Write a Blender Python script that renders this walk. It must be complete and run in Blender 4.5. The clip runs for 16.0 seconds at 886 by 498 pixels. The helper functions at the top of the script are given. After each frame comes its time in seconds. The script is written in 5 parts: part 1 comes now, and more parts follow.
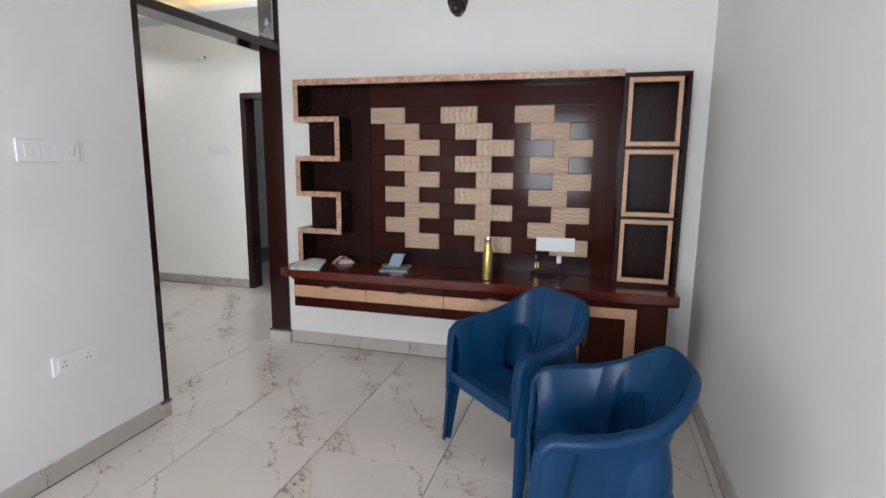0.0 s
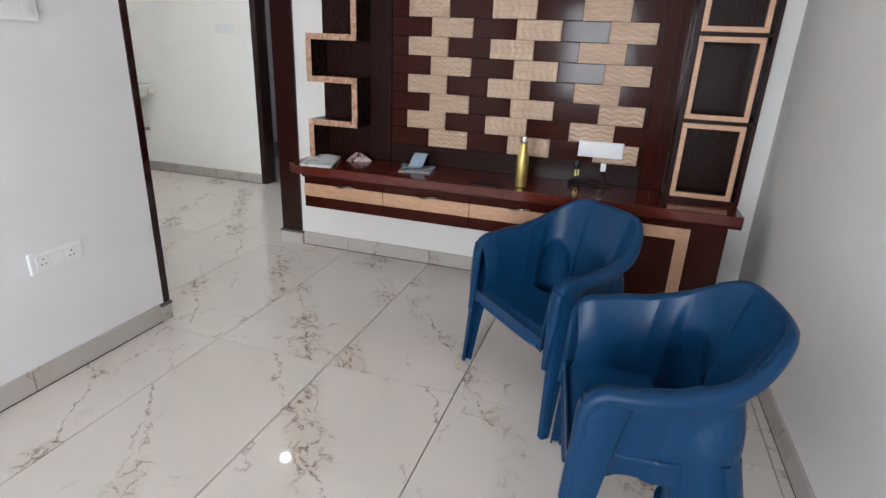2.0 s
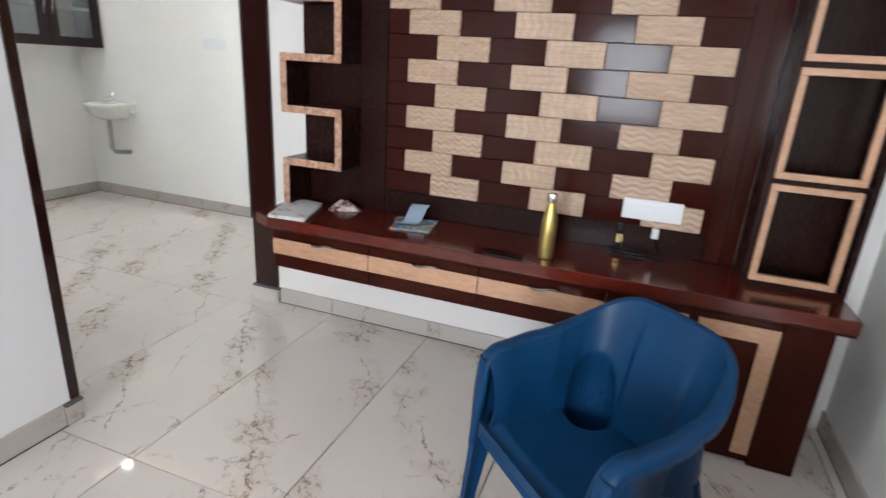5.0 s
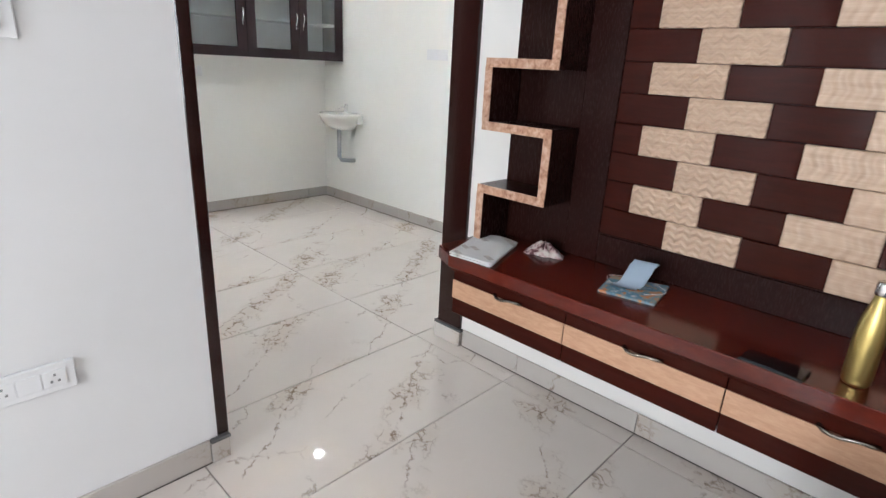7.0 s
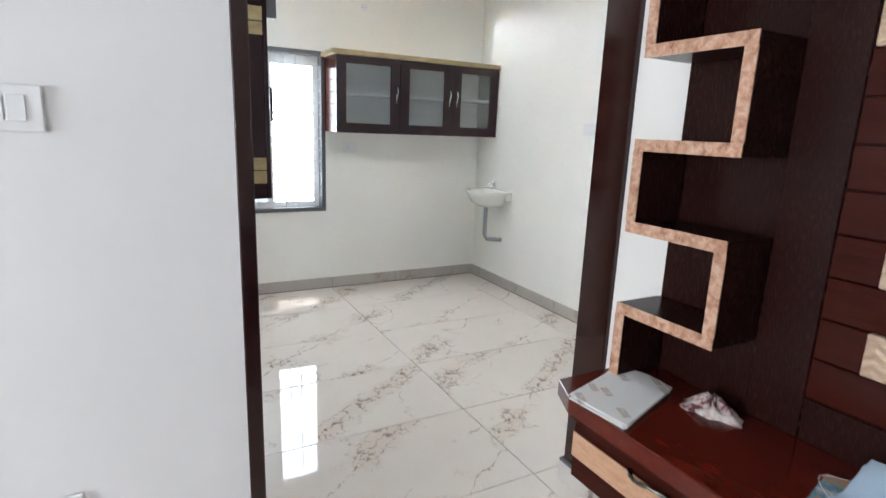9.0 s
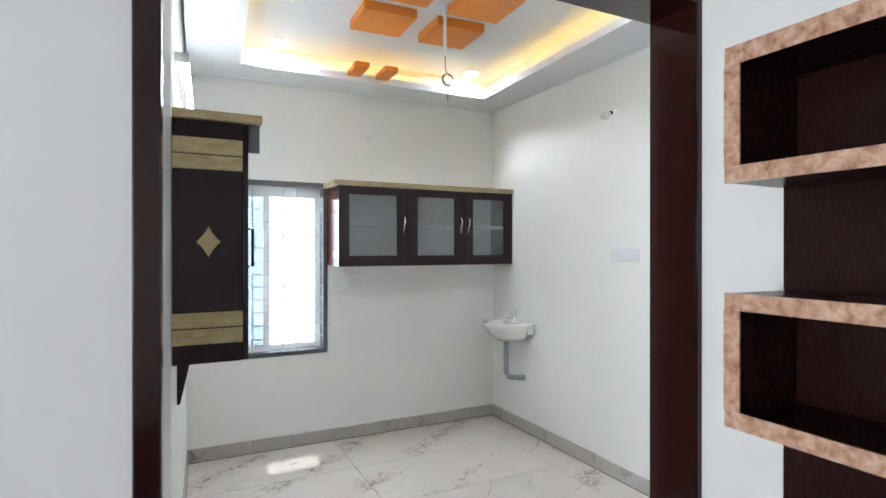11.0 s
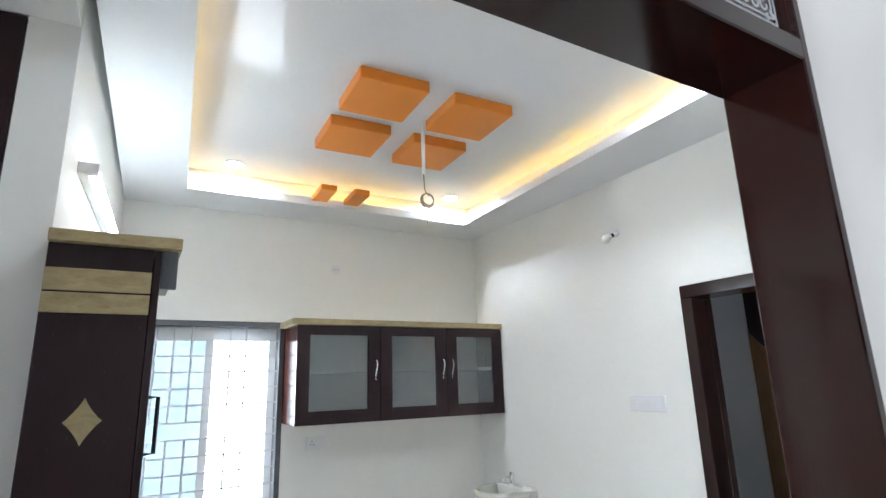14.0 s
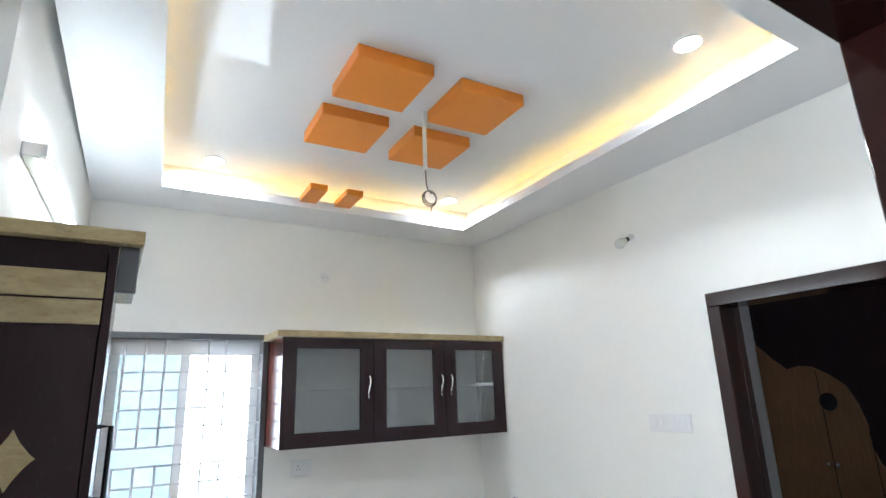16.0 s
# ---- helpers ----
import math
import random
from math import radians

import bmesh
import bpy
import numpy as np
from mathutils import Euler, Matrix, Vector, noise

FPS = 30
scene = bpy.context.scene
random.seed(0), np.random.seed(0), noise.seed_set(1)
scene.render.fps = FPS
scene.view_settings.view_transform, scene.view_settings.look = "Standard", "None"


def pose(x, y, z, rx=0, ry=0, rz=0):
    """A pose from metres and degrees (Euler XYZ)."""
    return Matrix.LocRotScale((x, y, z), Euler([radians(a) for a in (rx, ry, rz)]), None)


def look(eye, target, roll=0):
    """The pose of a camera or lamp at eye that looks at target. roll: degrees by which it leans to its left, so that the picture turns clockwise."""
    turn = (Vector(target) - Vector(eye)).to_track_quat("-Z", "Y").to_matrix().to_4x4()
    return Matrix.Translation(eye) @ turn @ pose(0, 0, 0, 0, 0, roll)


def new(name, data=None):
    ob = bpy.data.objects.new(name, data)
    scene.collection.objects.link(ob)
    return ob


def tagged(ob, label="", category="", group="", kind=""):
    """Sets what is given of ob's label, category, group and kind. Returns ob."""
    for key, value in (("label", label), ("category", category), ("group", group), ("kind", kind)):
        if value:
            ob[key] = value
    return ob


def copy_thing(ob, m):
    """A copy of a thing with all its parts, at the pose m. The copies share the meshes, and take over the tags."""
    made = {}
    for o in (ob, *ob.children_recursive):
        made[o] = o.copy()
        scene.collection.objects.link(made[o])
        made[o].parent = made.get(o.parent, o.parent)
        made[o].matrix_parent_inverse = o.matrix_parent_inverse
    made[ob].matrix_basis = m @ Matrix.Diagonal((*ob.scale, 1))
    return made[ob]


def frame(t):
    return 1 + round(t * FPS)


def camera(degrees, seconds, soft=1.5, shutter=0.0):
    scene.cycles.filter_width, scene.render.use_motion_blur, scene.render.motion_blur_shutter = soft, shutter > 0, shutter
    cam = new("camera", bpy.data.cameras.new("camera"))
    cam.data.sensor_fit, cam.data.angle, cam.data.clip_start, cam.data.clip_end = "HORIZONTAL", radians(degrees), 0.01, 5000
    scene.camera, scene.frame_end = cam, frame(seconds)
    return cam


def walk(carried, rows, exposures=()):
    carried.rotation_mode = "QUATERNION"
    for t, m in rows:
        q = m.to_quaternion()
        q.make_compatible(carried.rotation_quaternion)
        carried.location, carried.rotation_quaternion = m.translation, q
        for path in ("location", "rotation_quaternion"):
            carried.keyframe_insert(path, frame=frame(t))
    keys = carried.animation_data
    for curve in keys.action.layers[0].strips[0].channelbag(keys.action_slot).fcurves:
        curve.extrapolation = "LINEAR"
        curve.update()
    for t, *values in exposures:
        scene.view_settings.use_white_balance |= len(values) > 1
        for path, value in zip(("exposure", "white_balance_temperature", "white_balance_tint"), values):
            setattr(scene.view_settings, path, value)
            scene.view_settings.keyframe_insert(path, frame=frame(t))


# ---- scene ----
cam = camera(78.9, 16.0, 1.4, 0.4)
PATH = [
    (0, (0.41, 0.758, 1.492), (-0.123, 2.655, 1.151), 0.5),
    (0.5, (0.376, 0.834, 1.473), (-0.162, 2.701, 0.997), 0.0),
    (1, (0.336, 0.918, 1.452), (-0.21, 2.761, 0.899), -0.1),
    (1.5, (0.315, 1.014, 1.418), (-0.254, 2.827, 0.796), 1.9),
    (2, (0.275, 1.106, 1.414), (-0.292, 2.896, 0.724), 2.6),
    (2.5, (0.241, 1.206, 1.404), (-0.259, 3.02, 0.725), 1.9),
    (3, (0.192, 1.327, 1.444), (-0.186, 3.187, 0.813), 2.2),
    (3.2, (0.165, 1.388, 1.451), (-0.137, 3.265, 0.829), 2.4),
    (5.3, (0.065, 1.987, 1.462), (-0.763, 3.686, 0.809), 4.3),
    (5.5, (0.033, 2.067, 1.443), (-0.947, 3.681, 0.786), 4.6),
    (6, (-0.011, 2.18, 1.43), (-1.207, 3.639, 0.765), 4.1),
    (6.5, (-0.092, 2.312, 1.427), (-1.356, 3.716, 0.772), 3.8),
    (7, (-0.177, 2.445, 1.44), (-1.476, 3.824, 0.799), 3.0),
    (7.5, (-0.26, 2.585, 1.443), (-1.646, 3.883, 0.815), 0.9),
    (8, (-0.328, 2.708, 1.44), (-1.847, 3.88, 0.876), 0.6),
    (8.5, (-0.388, 2.824, 1.458), (-2.009, 3.871, 0.933), 2.3),
    (9, (-0.463, 2.923, 1.488), (-2.181, 3.852, 1.057), 2.2),
    (9.2, (-0.489, 2.954, 1.48), (-2.226, 3.869, 1.098), 2.3),
    (11.3, (-0.961, 3.209, 1.599), (-2.75, 4.101, 1.657), -0.2),
    (11.5, (-0.994, 3.238, 1.609), (-2.782, 4.128, 1.714), -0.2),
    (12, (-1.088, 3.266, 1.626), (-2.848, 4.17, 1.921), -0.6),
    (12.5, (-1.201, 3.332, 1.663), (-2.933, 4.228, 2.104), -0.6),
    (13, (-1.276, 3.359, 1.677), (-3.002, 4.252, 2.152), -0.8),
    (13.5, (-1.353, 3.383, 1.675), (-3.063, 4.302, 2.156), -1.3),
    (14, (-1.458, 3.394, 1.682), (-3.145, 4.357, 2.158), -1.7),
    (14.5, (-1.541, 3.389, 1.693), (-3.214, 4.37, 2.183), -2.0),
    (15, (-1.61, 3.395, 1.7), (-3.269, 4.398, 2.195), -2.1),
    (15.5, (-1.675, 3.412, 1.706), (-3.322, 4.428, 2.209), -2.2),
    (16, (-1.742, 3.458, 1.709), (-3.392, 4.462, 2.228), -2.0),
]
walk(cam, [(t, look(eye, target, roll)) for t, eye, target, roll in PATH],
     exposures=[(0, 0.12, 6050, 9), (1, 0.20, 6080, 9), (2.5, 0.28, 6080, 9), (5.5, 0.56, 6040, 9), (7, 0.60, 6040, 9), (9, 0.60, 5960, 8),
                (11.5, 0.38, 5800, 7), (12.5, 0.36, 5780, 7), (14, 0.39, 5750, 7), (16, 0.44, 5740, 7)])

# ---- world, sun and lamps ----
world = bpy.data.worlds.new("sky")
scene.world = world
world.use_nodes = True
wn = world.node_tree
sky = wn.nodes.new("ShaderNodeTexSky")
sky.sky_type, sky.sun_disc = 'NISHITA', False
sky.sun_elevation, sky.sun_rotation = radians(73), radians(-80.5)
wn.links.new(sky.outputs["Color"], wn.nodes["Background"].inputs["Color"])
wn.nodes["Background"].inputs["Strength"].default_value = 0.14


def lamp(name, kind, energy, colour, m, **sizes):
    data = bpy.data.lights.new(name, kind)
    data.energy, data.color = energy, colour
    for key, value in sizes.items():
        if key == "size":
            data.size = value
        if key == "size_y":
            data.shape, data.size_y = 'RECTANGLE', value
        if key == "angle":
            data.angle = value
        if key == "spread":
            data.spread = value
        if key == "disk":
            data.shape, data.size = 'DISK', value
    ob = new(name, data)
    ob.matrix_world = m
    return ob


lamp("sun", 'SUN', 3.2, (1.0, 0.97, 0.93), look((-4.2, 0.7, 14), (0, 0, 0)), angle=radians(0.5))
# daylight standing in the living room's window
lamp("living_window_light", 'AREA', 132, (0.96, 0.975, 1.0), look((-0.35, -2.44, 1.5), (-0.35, 3, 1.3)), size=1.05, size_y=1.35)
# added fill lamp in an assumed kitchen window, to brighten the dining room
lamp("kitchen_window_light", 'AREA', 54, (0.95, 0.98, 1.0), look((-2.68, -2.44, 1.55), (-2.68, 3, 1.5)), size=0.95, size_y=1.2)
# added lamp at an assumed bedroom opening, so the wardrobe shows
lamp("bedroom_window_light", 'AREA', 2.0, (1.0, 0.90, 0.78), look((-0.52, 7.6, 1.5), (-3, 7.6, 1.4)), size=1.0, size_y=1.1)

# ---- materials ----


def mat(name, base=(0.5, 0.5, 0.5), rough=0.5, metal=0.0, coat=0.0, spec=0.5):
    m = bpy.data.materials.new(name)
    m.use_nodes = True
    b = m.node_tree.nodes["Principled BSDF"]
    b.inputs["Base Color"].default_value = (*base, 1)
    b.inputs["Roughness"].default_value = rough
    b.inputs["Metallic"].default_value = metal
    b.inputs["Coat Weight"].default_value = coat
    b.inputs["Coat Roughness"].default_value = 0.08
    b.inputs["Specular IOR Level"].default_value = spec
    return m


class Graph:
    def __init__(self, m):
        self.t = m.node_tree
        self.b = self.t.nodes["Principled BSDF"]

    def node(self, kind, **inputs):
        n = self.t.nodes.new(kind)
        for key, value in inputs.items():
            self.put(n, key.replace("_", " "), value)
        return n

    def put(self, n, key, value):
        sock = n.inputs[key]
        if hasattr(value, "is_output"):
            self.t.links.new(value, sock)
        else:
            sock.default_value = value

    def coords(self, scale=(1, 1, 1), random_shift=0.0, rot=(0, 0, 0)):
        tc = self.node("ShaderNodeTexCoord")
        mp = self.node("ShaderNodeMapping", Vector=tc.outputs["Object"], Scale=scale, Rotation=rot)
        if random_shift:
            info = self.node("ShaderNodeObjectInfo")
            mul = self.node("ShaderNodeVectorMath")
            mul.operation = 'SCALE'
            mul.inputs[0].default_value = (random_shift, random_shift * 0.7, random_shift * 0.3)
            self.t.links.new(info.outputs["Random"], mul.inputs["Scale"])
            self.t.links.new(mul.outputs[0], mp.inputs["Location"])
        return mp.outputs["Vector"]

    def noise(self, vec, scale, detail=4, rough=0.55, dist=0.0):
        return self.node("ShaderNodeTexNoise", Vector=vec, Scale=scale, Detail=detail, Roughness=rough, Distortion=dist).outputs["Fac"]

    def ramp(self, fac, stops):
        r = self.node("ShaderNodeValToRGB", Fac=fac)
        e = r.color_ramp.elements
        while len(e) < len(stops):
            e.new(0.5)
        for el, (p, c) in zip(e, stops):
            el.position, el.color = p, (*c, 1) if len(c) == 3 else c
        return r.outputs["Color"]

    def mix(self, fac, a, b, kind='MIX'):
        n = self.t.nodes.new("ShaderNodeMix")
        n.data_type, n.blend_type = 'RGBA', kind
        for i, v in ((0, fac), (6, a), (7, b)):
            if hasattr(v, "is_output"):
                self.t.links.new(v, n.inputs[i])
            elif i == 0:
                n.inputs[0].default_value = v
            else:
                n.inputs[i].default_value = (*v, 1)
        return n.outputs[2]

    def maths(self, op, a, b=0.0):
        n = self.t.nodes.new("ShaderNodeMath")
        n.operation = op
        for i, v in enumerate((a, b)):
            if hasattr(v, "is_output"):
                self.t.links.new(v, n.inputs[i])
            else:
                n.inputs[i].default_value = v
        return n.outputs[0]

    def bump(self, height, strength, distance):
        n = self.node("ShaderNodeBump", Height=height, Strength=strength, Distance=distance)
        self.t.links.new(n.outputs["Normal"], self.b.inputs["Normal"])

    def colour(self, c):
        self.t.links.new(c, self.b.inputs["Base Color"])

    def rough(self, r):
        self.t.links.new(r, self.b.inputs["Roughness"])


def paint(name, base, rough=0.55, stain=0.05, relief=0.1):
    m = mat(name, base, rough)
    g = Graph(m)
    v = g.coords()
    big = g.noise(v, 1.3, 5, 0.6)
    dark = tuple(c * (1 - stain) for c in base)
    g.colour(g.ramp(big, [(0.35, dark), (0.7, base)]))
    fine = g.noise(v, 140, 3, 0.6)
    wide = g.noise(v, 6, 3, 0.5)
    g.bump(g.maths('ADD', g.maths('MULTIPLY', fine, 0.25), wide), relief, 0.004)
    g.rough(g.ramp(big, [(0.3, (rough - 0.06,) * 3), (0.7, (rough + 0.06,) * 3)]))
    return m


def wood(name, a, b, rough=0.3, scale=(1, 1, 1), coat=0.0, grain=1.0, shift=3.0):
    m = mat(name, a, rough, coat=coat)
    g = Graph(m)
    v = g.coords(scale, shift)
    streak = g.noise(v, 9, 6, 0.65, 0.6)
    fine = g.noise(v, 60, 4, 0.6)
    blotch = g.noise(g.coords((1, 1, 1), shift), 2.2, 3)
    c = g.mix(g.ramp(streak, [(0.35, (0, 0, 0)), (0.68, (1, 1, 1))]), a, b)
    c = g.mix(g.maths('MULTIPLY', g.maths('SUBTRACT', blotch, 0.35), 0.7), c, tuple(x * 1.45 for x in b))
    g.colour(c)
    g.rough(g.ramp(fine, [(0.3, (max(rough - 0.07, 0.02),) * 3), (0.7, (rough + 0.08,) * 3)]))
    g.bump(g.maths('ADD', fine, g.maths('MULTIPLY', streak, 0.6)), 0.05 * grain, 0.0006)
    return m


M = {}
M["wall"] = paint("white_wall_paint", (0.80, 0.795, 0.79))
M["wall_warm"] = paint("warm_white_wall_paint", (0.80, 0.775, 0.735))
M["wall_cream"] = paint("cream_wall_paint", (0.885, 0.875, 0.83))
M["ceiling"] = paint("glossy_ceiling_paint", (0.79, 0.795, 0.81), 0.07, 0.03, 0.004)
M["ceiling"].node_tree.nodes["Principled BSDF"].inputs["Specular IOR Level"].default_value = 0.16
M["rim"] = paint("white_ceiling_border_paint", (0.80, 0.80, 0.81), 0.5, 0.03, 0.03)
M["orange"] = paint("orange_paint", (0.80, 0.26, 0.02), 0.4, 0.06, 0.06)
M["frame"] = wood("varnished_dark_frame_wood", (0.016, 0.0045, 0.0036), (0.022, 0.0060, 0.0046), 0.11, (6, 6, 0.5), coat=0.15)
M["frame"].node_tree.nodes["Principled BSDF"].inputs["Specular IOR Level"].default_value = 0.35
M["dark"] = wood("dark_rosewood_laminate", (0.029, 0.0051, 0.0030), (0.041, 0.0072, 0.0042), 0.11, (0.6, 5, 5))
M["dark_v"] = wood("dark_rosewood_upright", (0.029, 0.0051, 0.0030), (0.041, 0.0072, 0.0042), 0.11, (5, 5, 0.6))
for k in ("dark", "dark_v"):
    M[k].node_tree.nodes["Principled BSDF"].inputs["Specular IOR Level"].default_value = 0.11
# darkened rosewood copy: the shade inside the shelves is put into its colour
M["dark_shaded"] = wood("shaded_rosewood_laminate", (0.016, 0.0052, 0.0042), (0.020, 0.0065, 0.0052), 0.25, (4, 4, 0.6))
M["dark_shaded"].node_tree.nodes["Principled BSDF"].inputs["Specular IOR Level"].default_value = 0.14
M["wenge"] = wood("wenge_laminate", (0.022, 0.0105, 0.0125), (0.027, 0.0130, 0.0150), 0.20, (3, 3, 0.5), grain=0.3)
M["wenge"].node_tree.nodes["Principled BSDF"].inputs["Specular IOR Level"].default_value = 0.3
M["side_gloss"] = wood("glossy_red_brown_side_laminate", (0.045, 0.010, 0.007), (0.060, 0.014, 0.009), 0.16, (5, 5, 0.6), grain=0.2)
M["side_gloss"].node_tree.nodes["Principled BSDF"].inputs["Specular IOR Level"].default_value = 0.05
M["red"] = wood("polished_red_brown_laminate", (0.064, 0.0076, 0.0036), (0.100, 0.0130, 0.0062), 0.16, (1.6, 4, 4), coat=0.12)
M["beech"] = wood("pale_beech_laminate", (0.42, 0.228, 0.130), (0.545, 0.33, 0.205), 0.42, (2.5, 9, 9))
M["olive"] = wood("mottled_olive_veneer", (0.27, 0.205, 0.095), (0.42, 0.34, 0.18), 0.30, (1.2, 1.2, 4))
M["oak"] = wood("brown_oak_veneer", (0.20, 0.105, 0.040), (0.30, 0.165, 0.070), 0.32, (5, 5, 0.6))
M["steel"] = mat("brushed_steel", (0.72, 0.71, 0.70), 0.22, 1.0)
M["antique"] = mat("tarnished_chrome", (0.27, 0.24, 0.21), 0.24, 1.0)
M["chrome"] = mat("chrome", (0.85, 0.85, 0.86), 0.08, 1.0)
M["brass"] = mat("gold_lacquered_steel", (0.58, 0.45, 0.16), 0.40, 1.0)
M["white_plastic"] = mat("white_plastic", (0.80, 0.80, 0.80), 0.3)
M["grey_plastic"] = mat("grey_plastic_pipe", (0.34, 0.35, 0.36), 0.4)
M["black_plastic"] = mat("black_plastic", (0.012, 0.012, 0.014), 0.25)
M["black_glass"] = mat("black_glass", (0.006, 0.006, 0.008), 0.05)
M["ceramic"] = mat("white_ceramic", (0.78, 0.77, 0.72), 0.1, coat=0.5)
M["alu"] = mat("grey_aluminium", (0.13, 0.135, 0.14), 0.35, 0.6)
M["grille"] = mat("grey_white_painted_steel", (0.72, 0.72, 0.73), 0.35)
M["etch"] = mat("etched_glass_frosting", (0.62, 0.64, 0.66), 0.7)
M["granite"] = mat("grey_granite", (0.10, 0.10, 0.10), 0.2)
M["grout"] = paint("grey_grout", (0.15, 0.14, 0.13), 0.8)
M["joint"] = paint("dark_floor_joint", (0.075, 0.062, 0.052), 0.85)
M["pin"] = mat("grey_socket_hole", (0.25, 0.25, 0.25), 0.6)
M["outside"] = paint("outside_render", (0.86, 0.88, 0.90), 0.8, 0.06)
M["fabric_blue"] = mat("pale_blue_mask_fabric", (0.56, 0.68, 0.80), 0.85)
M["rope"] = mat("grey_wire", (0.20, 0.19, 0.18), 0.5)

# blue moulded plastic
m = mat("blue_moulded_plastic", (0.006, 0.060, 0.170), 0.36, spec=0.2)
g = Graph(m)
v = g.coords()
g.colour(g.ramp(g.noise(v, 5, 5), [(0.3, (0.0042, 0.031, 0.086)), (0.75, (0.0058, 0.043, 0.116))]))
g.bump(g.noise(v, 260, 2), 0.12, 0.0006)
g.rough(g.ramp(g.noise(v, 14, 4), [(0.3, (0.30,) * 3), (0.7, (0.42,) * 3)]))
M["chair"] = m


def wavy(name, kind):
    """Pale wood relief tile with carved running waves."""
    m = mat(name, (0.6, 0.4, 0.25), 0.42)
    g = Graph(m)
    xyz = g.node("ShaderNodeSeparateXYZ", Vector=g.coords((1, 1, 1)))
    x, z = xyz.outputs["X"], xyz.outputs["Z"]
    if kind == "zigzag":
        bend = g.maths('MULTIPLY', g.maths('PINGPONG', x, 0.024), 0.62)
        phase = g.maths('MULTIPLY', g.maths('ADD', z, bend), 2 * math.pi / 0.0275)
    elif kind == "upright":
        bend = g.maths('MULTIPLY', g.maths('SINE', g.maths('MULTIPLY', z, 2 * math.pi / 0.075)), 0.0065)
        phase = g.maths('MULTIPLY', g.maths('ADD', x, bend), 2 * math.pi / 0.040)
    else:
        bend = g.maths('MULTIPLY', g.maths('SINE', g.maths('MULTIPLY', x, 2 * math.pi / 0.085)), 0.0065)
        phase = g.maths('MULTIPLY', g.maths('ADD', z, bend), 2 * math.pi / 0.028)
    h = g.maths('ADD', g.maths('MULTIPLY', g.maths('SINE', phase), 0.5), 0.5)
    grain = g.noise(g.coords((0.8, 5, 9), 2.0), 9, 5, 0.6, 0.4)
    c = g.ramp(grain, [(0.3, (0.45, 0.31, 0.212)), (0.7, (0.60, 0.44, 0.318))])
    # groove shade put into the colour: browner where the carving is low
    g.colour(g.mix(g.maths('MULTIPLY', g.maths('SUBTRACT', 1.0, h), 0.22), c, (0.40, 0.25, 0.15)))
    g.bump(h, 0.9, 0.0045)
    return m


M["wave_zig"] = wavy("zigzag_relief_beech", "zigzag")
M["wave_up"] = wavy("upright_wave_relief_beech", "upright")
M["wave_flat"] = wavy("lying_wave_relief_beech", "lying")

# peach marble-look edge laminate with brown streaks
m = mat("streaked_peach_edge_laminate", (0.6, 0.4, 0.28), 0.35)
g = Graph(m)
v = g.coords((1, 1, 1), 4.0, (0.4, 0.7, 0.3))
streak = g.noise(v, 44, 5, 0.62, 0.4)
c = g.ramp(streak, [(0.32, (0.24, 0.10, 0.055)), (0.46, (0.44, 0.245, 0.155)), (0.58, (0.55, 0.35, 0.245)), (0.76, (0.64, 0.48, 0.37))])
g.colour(c)
g.bump(streak, 0.15, 0.001)
M["edge"] = m


